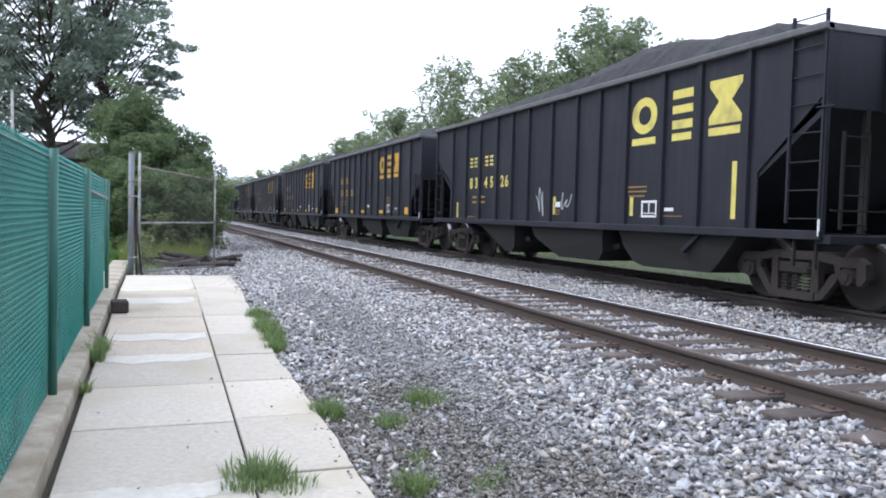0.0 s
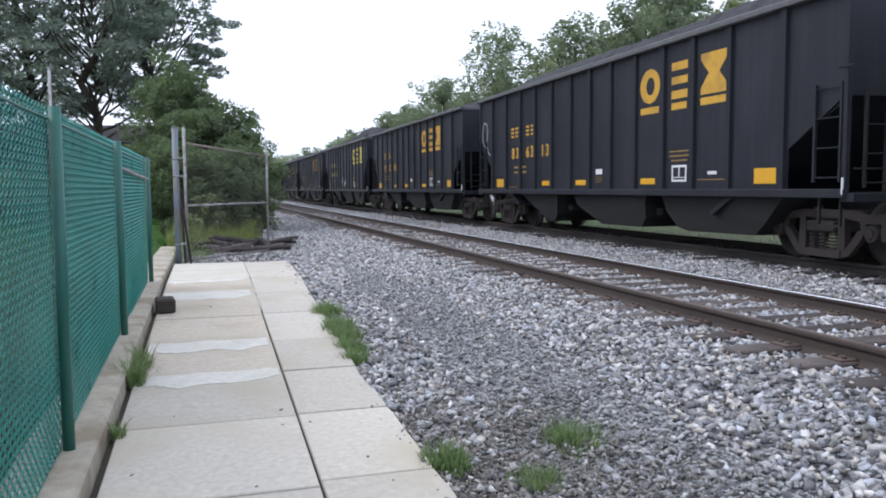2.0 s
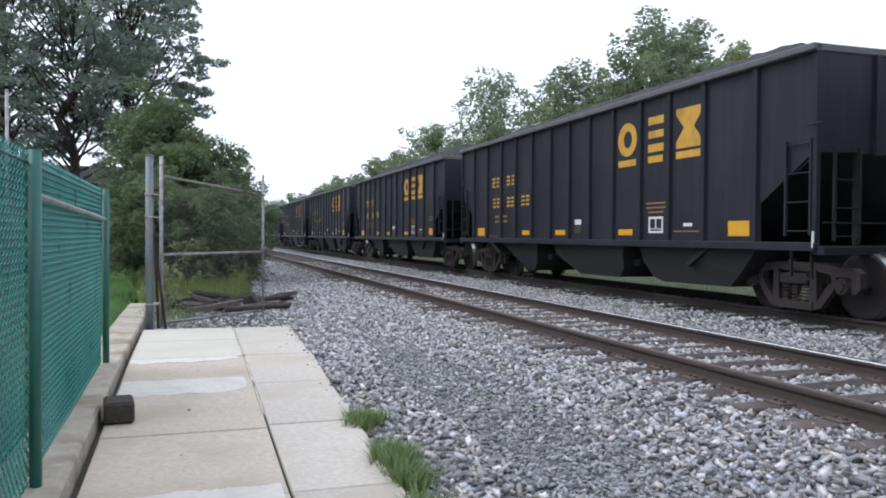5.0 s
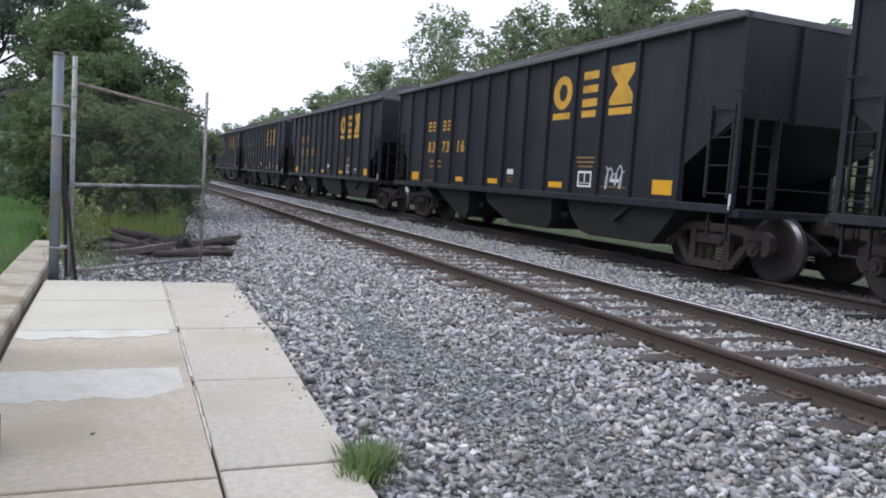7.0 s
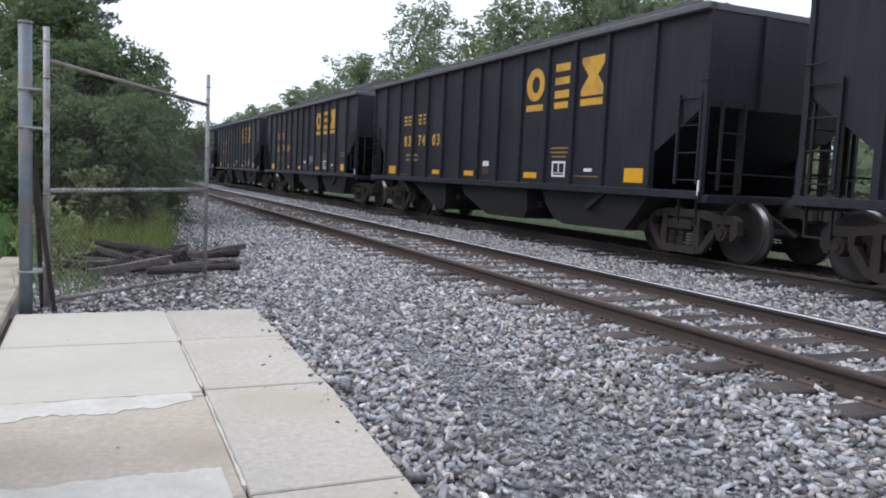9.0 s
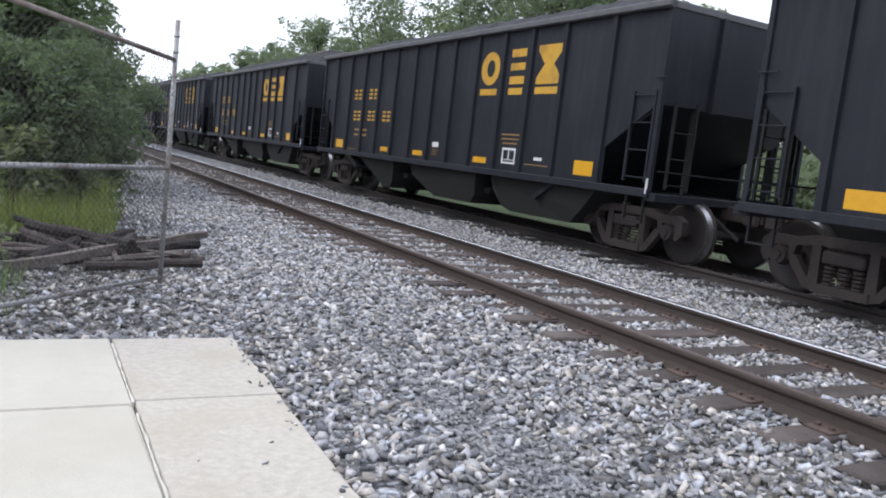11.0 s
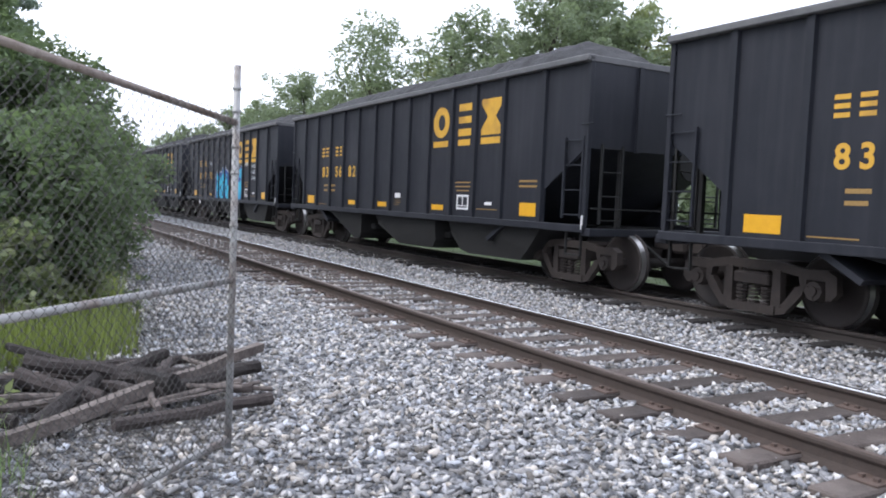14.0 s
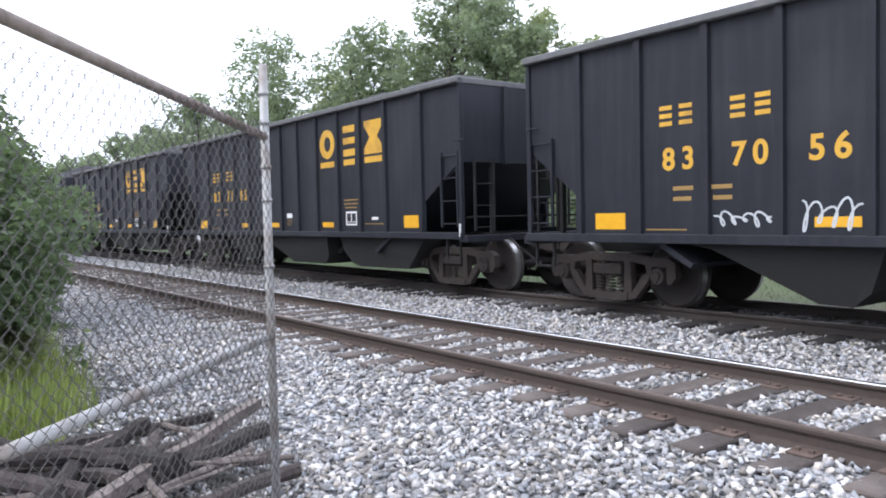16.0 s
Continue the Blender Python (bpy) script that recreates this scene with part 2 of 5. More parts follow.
M_BLUE = mat("blue_grey_post", (0.13, 0.16, 0.19), (0.20, 0.24, 0.27), 10, 0.55, 0.15, 60, metal=0.4, c3=(0.22, 0.15, 0.10), big=2.5)
M_BARK = mat("bark", (0.035, 0.028, 0.022), (0.075, 0.062, 0.05), 10, 0.95, 0.8, 20)
M_LOGPALE = mat("bleached_timber", (0.070, 0.056, 0.050), (0.20, 0.17, 0.155), 14, 0.95, 0.8, 30, c3=(0.055, 0.042, 0.038), big=2.5)
M_LOG = mat("weathered_timber", (0.020, 0.0155, 0.0145), (0.052, 0.042, 0.039), 12, 0.95, 0.8, 30, c3=(0.028, 0.022, 0.021), big=2.5, obrand=True, vary=0.5)
# Bluish haze is mixed into this leaf colour, which makes it paler.
M_LEAF_A = leaf_mat("haze_paled_leaves", (0.150, 0.190, 0.165), (0.20, 0.245, 0.205), 0.5)
M_LEAF_B = leaf_mat("shrub_leaves", (0.082, 0.114, 0.064), (0.128, 0.168, 0.094), 0.45)
# Far leaf green, lightened and greyed to hold the haze of distance.
M_LEAF_C = leaf_mat("hazed_far_leaves", (0.14, 0.17, 0.125), (0.19, 0.225, 0.155), 0.5)
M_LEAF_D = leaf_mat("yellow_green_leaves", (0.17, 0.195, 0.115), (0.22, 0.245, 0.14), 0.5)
M_GRASS = leaf_mat("grass_blades", (0.13, 0.185, 0.085), (0.19, 0.25, 0.12), 0.4)
M_TALL = leaf_mat("tall_dry_grass", (0.145, 0.185, 0.055), (0.225, 0.26, 0.085), 0.38)
M_LAWN = leaf_mat("lawn_blades", (0.075, 0.23, 0.026), (0.11, 0.31, 0.04), 0.3)


# ---------------------------------------------------------------- building helpers
def mesh_of(bm, name, material):
    me = bpy.data.meshes.new(name)
    bm.to_mesh(me)
    bm.free()
    for x in (material if isinstance(material, (list, tuple)) else [material]):
        me.materials.append(x)
    return me


def part(name, bm, material, parent=None, label="", m=None):
    """One mesh object under a thing or under a part; bm may be a mesh that alike parts share."""
    me = bm if isinstance(bm, bpy.types.Mesh) else mesh_of(bm, name, material)
    ob = new(name, me)
    if parent:
        ob.parent = parent
    if m is not None:
        ob.matrix_basis = m
    if label:
        ob["label"] = label
    return ob


def thing(name, label, category, group="", m=None, kind=""):
    ob = new(name)
    ob.empty_display_size = 0.2
    tagged(ob, label, category, group, kind)
    if m is not None:
        ob.matrix_basis = m
    return ob


def raw(name, verts, faces, material, parent=None, kind="", smooth=False):
    me = bpy.data.meshes.new(name)
    me.from_pydata(verts, [], faces)
    me.materials.append(material)
    if smooth:
        me.shade_smooth()
    ob = new(name, me)
    ob.parent = parent
    if kind:
        ob["kind"] = kind
    return ob


def box(bm, lo, hi, bevel=0.0):
    """A box between two corners, with worn edges if bevel is given."""
    s = [h - l for l, h in zip(lo, hi)]
    c = [(h + l) / 2 for l, h in zip(lo, hi)]
    made = bmesh.ops.create_cube(bm, size=1, matrix=Matrix.Translation(c) @ Matrix.Diagonal((*s, 1)))
    if bevel:
        edges = list({e for v in made["verts"] for e in v.link_edges})
        bmesh.ops.bevel(bm, geom=edges, offset=bevel, segments=1, affect='EDGES')
    return bm


def boxes(*items):
    bm = bmesh.new()
    for lo, hi, *b in items:
        box(bm, lo, hi, *(b or [0]))
    return bm


def rod(bm, a, b, r1, r2=None, sides=8):
    a, b = Vector(a), Vector(b)
    d = b - a
    q = d.to_track_quat('Z', 'Y').to_matrix().to_4x4()
    bmesh.ops.create_cone(bm, cap_ends=True, segments=sides, radius1=r1, radius2=r1 if r2 is None else r2, depth=d.length,
                          matrix=Matrix.Translation((a + b) / 2) @ q)
    return bm


def prism(bm, outline, axis, lo, hi):
    """A closed outline of pairs pushed along axis 0, 1 or 2 from lo to hi."""
    def at(p, d):
        v = list(p)
        v.insert(axis, d)
        return bm.verts.new(v)
    a, b = [at(p, lo) for p in outline], [at(p, hi) for p in outline]
    n = len(a)
    for i in range(n):
        bm.faces.new((a[i], a[(i + 1) % n], b[(i + 1) % n], b[i]))
    bm.faces.new(a[::-1])
    bm.faces.new(b)
    bmesh.ops.recalc_face_normals(bm, faces=bm.faces[:])
    return bm


# ---------------------------------------------------------------- ground
def relief(x, y, z=0.0, s=0.6):
    return noise.noise(Vector((x * s, y * s, z)))


def drop(y):
    """How far the walkway and its shoulder have fallen below their level at the gate."""
    return min(0.27, 0.027 * max(0.0, 13.8 - y))


def sloped(bm):
    """Lets a part of the walkway follow its fall."""
    for v in bm.verts:
        v.co.z -= drop(v.co.y)
    return bm


def ballast_top(x, y):
    """The height of the stone bed: a little raised round the near track, more so towards the far one."""
    z = 0.02 * relief(x, y, 0, 0.9)
    z += 0.045 * max(0.0, min(1.0, (x + 1.15) / 0.5, (2.6 - x) / 0.4))
    z += 0.055 * max(0.0, min(1.0, (x - 2.6) / 1.1))
    z -= drop(y) * max(0.0, min(1.0, (-1.1 - x) / 1.7))
    return z


def make_ground():
    xs = [-1500, -500, -150, -60, -30, -15, -9, -7, -6, -5.4, -5.3, -3.6, 6.9, 8.4, 11, 15, 22, 35, 60, 150, 500, 1500]
    ys = [-1500, -400, -100, -30, -10, 0, 5, 10, 15, 20, 25, 30, 40, 60, 90, 140, 250, 500, 1000, 3000]
    verts, faces = [], []
    for y in ys:
        for x in xs:
            z = -0.02 if x < -5.35 else (-0.60 if x < 6.8 else -0.14)
            if x < -9 or x > 11:
                z += 0.08 * relief(x, y, 3, 0.1)
            verts.append((x, y, z))
    w = len(xs)
    for j in range(len(ys) - 1):
        for i in range(w - 1):
            faces.append((j * w + i, j * w + i + 1, (j + 1) * w + i + 1, (j + 1) * w + i))
    ob = raw("ground", verts, faces, M_GROUND, smooth=True)
    tagged(ob, "green meadow and lawn soil reaching to the horizon", "ground", kind="structure")

    xs = [-4.95, -4.2, -3.5] + [-3.2 + 0.3 * i for i in range(33)] + [7.2, 7.8, 8.6]
    ys = [-40, -20] + [-8 + 0.5 * i for i in range(100)] + [45, 50, 60, 80, 110, 160, 240, 360, 600]
    verts, faces = [], []
    for y in ys:
        for x in xs:
            z = -0.035 + ballast_top(x, y)
            if x < -3.3:
                z = -0.05 - drop(y)
            if x > 6.6:
                z -= (x - 6.6) * 0.10
            verts.append((x, y, z))
    w = len(xs)
    for j in range(len(ys) - 1):
        for i in range(w - 1):
            faces.append((j * w + i, j * w + i + 1, (j + 1) * w + i + 1, (j + 1) * w + i))
    ob = raw("ballast_bed", verts, faces, M_BED, smooth=True)
    tagged(ob, "bed of grey crushed stone ballast under the tracks", "gravel", kind="structure")


TIE_A = 0.553
TIE_OFF_A = 0.263
TIE_B = 0.60


def scatter(name, spots, size, material, label, seed, flat=0.62):
    """Angular broken stones at the given spots (x, y, z), as one mesh."""
    g = np.random.default_rng(seed)
    n = len(spots)
    corners = np.array([(x, y, z) for x in (-1, 1) for y in (-1, 1) for z in (-1, 1)], float)
    v = corners[None] * (1 + g.uniform(-0.62, 0.22, (n, 8, 3)))
    half = g.uniform(size[0], size[1], (n, 1, 1)) * g.uniform(0.5, 1.3, (n, 1, 3)) * np.array([1.45, 0.8, flat])
    v = v * half
    ang = g.uniform(-np.pi, np.pi, (n, 3)) * np.array([0.22, 0.22, 1])
    for axis in range(3):
        c, s = np.cos(ang[:, axis])[:, None], np.sin(ang[:, axis])[:, None]
        i, j = [(1, 2), (0, 2), (0, 1)][axis]
        a, b = v[:, :, i] * c - v[:, :, j] * s, v[:, :, i] * s + v[:, :, j] * c
        v[:, :, i], v[:, :, j] = a, b
    v = (v + np.asarray(spots)[:, None, :]).reshape(-1, 3)
    quad = np.array([(0, 1, 3, 2), (4, 6, 7, 5), (0, 4, 5, 1), (2, 3, 7, 6), (0, 2, 6, 4), (1, 5, 7, 3)])
    f = (quad[None] + 8 * np.arange(n)[:, None, None]).reshape(-1, 4)
    me = bpy.data.meshes.new(name)
    me.vertices.add(len(v))
    me.vertices.foreach_set("co", v.ravel())
    me.loops.add(f.size)
    me.loops.foreach_set("vertex_index", f.ravel().astype(np.int32))
    me.polygons.add(len(f))
    me.polygons.foreach_set("loop_start", np.arange(0, f.size, 4, dtype=np.int32))
    me.update(calc_edges=True)
    me.materials.append(material)
    ob = new(name, me)
    tagged(ob, label, "gravel", kind="stuff")
    return ob


def slab_line(y):
    """The long joint between the two rows of slabs."""
    return -3.755 - (16.3 - y) * 0.0085


def slab_edge(y):
    """Where the gravel begins beside the walkway."""
    return -3.0 - min(0.26, max(0.0, 16.4 - y) * 0.034) + 0.022 * relief(y * 3.2, 1.0) + 0.014 * relief(y * 11, 7.0)


def fine_band(x, y):
    c = -2.05 - max(0.0, 9 - y) * 0.07 + 0.12 * relief(y, 9.0)
    w = 0.42 + max(0.0, 9 - y) * 0.03
    if y > 12:
        w *= max(0.0, 1 - (y - 12) / 5)
    return abs(x - c) < w


def make_stones():
    g = np.random.default_rng(7)
    big, fine, dirt, darkened = [], [], [], []
    # the dense part beside and between the rails
    for y0, y1, per in ((3.4, 11, 720), (11, 20, 720), (20, 27, 450), (27, 42, 150)):
        n = int((y1 - y0) * 11.5 * per)
        X, Y = g.uniform(-4.9, 6.6, n), g.uniform(y0, y1, n)
        for x, y in zip(X, Y):
            if y < 16.45 and x < slab_edge(y) - 0.02 or y > 21.5 and x < -3.3:
                continue
            if x > 3.3 and g.random() < 0.3 or x > 5.6 and g.random() < 0.6:
                continue
            on_tie = False
            for c, gap, off in ((TRACK_A, TIE_A, TIE_OFF_A), (TRACK_B, TIE_B, 0.2)):
                if abs(x - c) < (1.22 if c < 2 else 1.45) and abs((y - off + gap / 2) % gap - gap / 2) < 0.125:
                    on_tie = True
                if abs(x - c - 0.755) < 0.085 or abs(x - c + 0.755) < 0.085:
                    on_tie = True
            buried = 3.95 < x < 4.30
            if on_tie and g.random() < (0.15 if buried else 0.975):
                continue
            z = ballast_top(x, y) + g.uniform(-0.036, -0.006)
            if x > 2.3 and x < 3.6:
                z += 0.012
            if y < 7.2 + g.normal() * 0.4 and x < -2.15 - 0.12 * max(0.0, y - 5) + 0.5 * relief(x, y, 5, 1.3) + g.normal() * 0.30 and g.random() < 0.52 or y > 16.6 and x < -2.75 + g.normal() * 0.3 and g.random() < 0.62:
                dirt.append((x, y, z + 0.004))
                continue
            # stones below the train get the colour that holds its shade
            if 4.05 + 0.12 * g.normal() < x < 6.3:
                darkened.append((x, y, z))
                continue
            (fine if fine_band(x, y) and g.random() < 0.9 else big).append((x, y, z))
    crumb = []
    for x, y in zip(g.uniform(-3.5, -1.7, 14000), g.uniform(3.4, 7.3, 14000)):
        if x > slab_edge(y) and x < -2.15 - 0.12 * max(0.0, y - 5) + 0.5 * relief(x, y, 5, 1.3) + g.normal() * 0.24:
            crumb.append((x, y, ballast_top(x, y) - 0.012))
    scatter("dirt_crumbs", dirt + crumb, (0.004, 0.014), M_DIRT, "brown dirt and crumbs beside the walkway", 3)
    scatter("ballast_stones", big, (0.0085, 0.0285), M_STONE, "loose grey crushed stone ballast", 1)
    scatter("sooty_ballast", darkened, (0.0085, 0.0285), M_STONE_SHADE, "ballast stones between the far rails, darkened for the train's shade", 4)
    extra = []
    for _ in range(9000):
        x, y = g.uniform(-3.4, -1.2), g.uniform(3.4, 15)
        if x > slab_edge(y) and fine_band(x, y):
            extra.append((x, y, ballast_top(x, y) - 0.02))
    scatter("fine_gravel", fine + extra, (0.006, 0.0165), M_FINE, "fine grey gravel worn into a path", 2)


make_ground()
make_stones()


# ---------------------------------------------------------------- tracks
def rail_outline():
    half = [(0.070, 0.0), (0.070, 0.012), (0.040, 0.022), (0.022, 0.034), (0.014, 0.052), (0.012, 0.104), (0.018, 0.118), (0.033, 0.127), (0.0365, 0.136), (0.0365, 0.154), (0.032, 0.162), (0.024, 0.165)]
    return half + [(-x, z) for x, z in reversed(half)]


def make_track(cx, off, gap, polished, name, label):
    track = thing(name, label, "railway track", kind="structure")
    # the far track's rails and ties carry the train's shade in their colour
    for side in (-0.755, 0.755):
        rail = part("rail", prism(bmesh.new(), [(x, z + 0.015) for x, z in rail_outline()], 1, -30, 600), M_RAIL if cx < 2 else M_RAIL_SHADE, track,
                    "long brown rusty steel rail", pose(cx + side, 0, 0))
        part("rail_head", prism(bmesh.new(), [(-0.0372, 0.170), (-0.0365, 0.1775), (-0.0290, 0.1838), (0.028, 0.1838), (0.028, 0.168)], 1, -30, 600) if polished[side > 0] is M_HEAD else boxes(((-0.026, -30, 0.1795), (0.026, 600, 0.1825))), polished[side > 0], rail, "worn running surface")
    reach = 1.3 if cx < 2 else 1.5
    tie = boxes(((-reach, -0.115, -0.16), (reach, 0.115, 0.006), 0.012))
    tie = mesh_of(tie, "tie", M_TIE if cx < 2 else M_TIE_SHADE)
    plate = mesh_of(boxes(((-0.17, -0.09, 0.0), (0.17, 0.09, 0.016), 0.004), ((0.085, -0.06, 0.01), (0.115, -0.03, 0.035)), ((-0.115, 0.03, 0.01), (-0.085, 0.06, 0.035)),
                          ((0.085, 0.03, 0.01), (0.115, 0.06, 0.035)), ((-0.115, -0.06, 0.01), (-0.085, -0.03, 0.035))), "tie_plate", M_PLATE)
    rr = random.Random(int(cx * 100))
    first = int(-6 / gap)
    n_ties = 125
    for i in range(n_ties):
        y = off + (first + i) * gap
        t = part("tie", tie, None, track, "", pose(cx + rr.uniform(-0.06, 0.06), y + rr.uniform(-0.02, 0.02), rr.uniform(-0.010, 0.006) + (0.056 if cx > 2 else 0.042), 0, rr.uniform(-0.4, 0.4), rr.uniform(-1.2, 1.2)))
        if cx < 2 and y < 34:
            for side in (-0.755, 0.755):
                part("tie_plate", plate, None, t, "", pose(side - t.location.x + cx, 0, 0.004))
    far = bmesh.new()
    for i in range(n_ties, n_ties + 230):
        y = off + (first + i) * gap
        box(far, (cx - 1.3, y - 0.115, -0.1), (cx + 1.3, y + 0.115, 0.03))
    part("far_ties", far, M_TIE, track)["kind"] = "stuff"
    return track


make_track(TRACK_A, TIE_OFF_A, TIE_A, (M_DULL, M_HEAD), "railway_track", "rusty railway track on weathered wooden ties")
make_track(TRACK_B, 0.2, TIE_B, (M_DULL, M_DULL), "railway_track", "railway track under the coal train")


# ---------------------------------------------------------------- walkway and curb
def ragged_strip(a, b):
    """A crumbling line of filler along the long joint, wider here and narrower there."""
    n = int((b - a) / 0.035)
    ys = [a + (b - a) * i / n for i in range(n + 1)]
    left = [(slab_line(y) - 0.006 - 0.010 * abs(relief(y * 9, 3.0)), y) for y in ys]
    right = [(slab_line(y) + 0.002 + 0.010 * relief(y * 13, 8.0), y) for y in ys]
    return prism(bmesh.new(), right + left[::-1], 2, 0.0, 0.037)


def make_walkway():
    walk_way = thing("walkway", "pale concrete slab walkway with dark joints and whitish patches", "pavement", kind="structure")
    joints_r = [-3.2, -2.0, -0.8, 0.5, 1.7, 2.9, 4.0, 5.14, 6.31, 7.43, 8.53, 9.62, 11.02, 12.42, 13.85, 15.2, 16.4]
    joints_l = [-3.4, -1.4, 0.6, 2.6, 3.9, 5.05, 6.24, 7.39, 8.52, 9.62, 10.95, 12.42, 13.74, 15.12, 16.38]
    rr = random.Random(3)
    for joints, x0, x1 in ((joints_r, -3.805, None), (joints_l, -4.885, -3.825)):
        for a, b in zip(joints, joints[1:]):
            bm = bmesh.new()
            g = 0.012 if x1 is None else 0.008
            if x1 is None:
                n_edge = 9
                edge = [(slab_edge(a + (b - a) * i / n_edge) + 0.012, a + g + (b - a - 2 * g) * i / n_edge) for i in range(n_edge + 1)]
                out = [(slab_line(a) + 0.008, a + g), *edge, (slab_line(b) + 0.008, b - g)]
            else:
                out = [(x0, a + g), (slab_line(a) - 0.008, a + g), (slab_line(b) - 0.008, b - g), (x0, b - g)]
            prism(bm, out, 2, -0.08, 0.03 + rr.uniform(-0.003, 0.003))
            bmesh.ops.bevel(bm, geom=[e for e in bm.edges if all(v.co.z > 0 for v in e.verts)], offset=0.006, segments=1, affect='EDGES')
            part("slab", sloped(bm), M_SLABTAN if x1 and 8.5 < a < 13 else M_SLAB, walk_way)
    # whitish cement smeared over the joints
    for ya, yb, s in ((4.86, 5.10, 1), (8.28, 8.62, 2), (9.36, 9.76, 3), (12.12, 12.72, 4), (13.56, 13.80, 5)):
        pr = random.Random(s)
        n = 36
        top = [(-4.87 + (1.02 * i / n), yb + 0.05 * relief(i * 0.14, s * 5.0, 1, 1.0) + 0.02 * relief(i * 0.9, s * 3.0, 4, 1.0) + pr.uniform(-0.012, 0.012)) for i in range(n + 1)]
        bot = [(-4.87 + (1.02 * i / n), ya + 0.11 * relief(i * 0.13, s * 9.0, 2, 1.0) + 0.03 * relief(i * 0.8, s * 7.0, 6, 1.0) + pr.uniform(-0.016, 0.016) + (0.012 * (i - n + 8) if i > n - 8 else 0)) for i in range(n, -1, -1)]
        part("cement_patch", sloped(prism(bmesh.new(), top + bot, 2, 0.02, 0.0345)), M_PATCH, walk_way, "whitish cement patch over the joint")
    part("new_slab_face", boxes(((-4.87, 13.80, 0.02), (-3.79, 15.105, 0.0375), 0.003), ((-4.87, 15.135, 0.02), (-3.775, 16.36, 0.0375), 0.003)), mat("light_concrete", (0.49, 0.465, 0.395), (0.54, 0.512, 0.437), 9, 0.9, 0.2, 120, c3=(0.46, 0.425, 0.35)), walk_way, "lighter newer concrete")

    for a, b in ((11.3, 12.3), (12.5, 13.7), (13.9, 15.0), (15.15, 16.25)):
        part("joint_filler", sloped(ragged_strip(a, b)), M_PATCH, walk_way, "pale filler in the long joint")
    soil = mat("dark_joint_soil", (0.03, 0.026, 0.02), (0.06, 0.055, 0.035), 30, 0.95, 0.5, 80)
    for a, b in ((-3.4, 3.8), (3.8, 13.8), (13.8, 16.36)):
        part("joint_soil", sloped(boxes(((-4.92, a, -0.06), (slab_edge((a + b) / 2) - 0.12, b, 0.004)))), soil, walk_way, "dark soil in the joints")
    curb = bmesh.new()
    ys = [-6 + 1.0 * i for i in range(27)]
    rows = []
    for y in ys:
        top = 0.145 if y < 9 else 0.145 - 0.06 * min(1, (y - 9) / 7)
        top -= drop(y)
        j = 0.006 * relief(y, 4, 2, 1.3)
        rows.append([curb.verts.new(p) for p in ((-4.925 + j, y, -0.40), (-4.93 + j, y, top - 0.02), (-4.95 + j, y, top), (-5.27 + j, y, top + 0.005), (-5.30 + j, y, top - 0.02), (-5.30 + j, y, -0.40))])
    for a, b in zip(rows, rows[1:]):
        for i in range(5):
            curb.faces.new((a[i], a[i + 1], b[i + 1], b[i]))
    curb.faces.new(rows[0])
    curb.faces.new(rows[-1][::-1])
    bmesh.ops.recalc_face_normals(curb, faces=curb.faces[:])
    ob = part("curb", curb, M_CURB)
    tagged(ob, "weathered low concrete curb under the green fence", "curb", kind="structure")


make_walkway()
crumbs = [(x, y, 0.036 - drop(y)) for x, y in [(R.uniform(-4.85, -3.15), R.uniform(3.8, 16.2)) for _ in range(34)]]
crumbs += [(slab_edge(y) - abs(R.gauss(0, 0.05)), y, 0.036 - drop(y)) for y in [R.uniform(3.8, 16.3) for _ in range(120)]]
scatter("slab_crumbs", crumbs, (0.003, 0.010), M_STONE, "small stones strewn on the walkway", 9)


# ---------------------------------------------------------------- chain link
def link_wires(length, height, cell, wire, bent=0.012):
    """Zigzag strands of a chain-link fence in the plane y (along), z (up), with three-sided wires."""
    verts, faces = [], []
    strands = int(length / cell)
    steps = int(height / (cell / 2))
    ring = [(math.cos(a), math.sin(a)) for a in (0.5, 2.6, 4.7)]
    for s in range(strands):
        base = len(verts)
        for k in range(steps + 1):
            y = s * cell + (cell * 0.52 if (k % 2) else -cell * 0.02)
            x = bent * 0.3 * (1 if k % 2 else -1)
            for c, d in ring:
                verts.append((x + wire * c, y + wire * d, k * cell / 2 * height / (steps * cell / 2)))
        for k in range(steps):
            for i in range(3):
                p, q = base + 3 * k + i, base + 3 * k + (i + 1) % 3
                faces.append((p, q, q + 3, p + 3))
    # the neighbour strands hook from the other side
    for s in range(strands):
        base = len(verts)
        for k in range(steps + 1):
            y = s * cell + (cell * 0.48 if (k % 2) else cell * 1.02)
            x = -bent * 0.3 * (1 if k % 2 else -1)
            for c, d in ring:
                verts.append((x + wire * c, y + wire * d, k * cell / 2 * height / (steps * cell / 2)))
        for k in range(steps):
            for i in range(3):
                p, q = base + 3 * k + i, base + 3 * k + (i + 1) % 3
                faces.append((p, q, q + 3, p + 3))
    return verts, faces


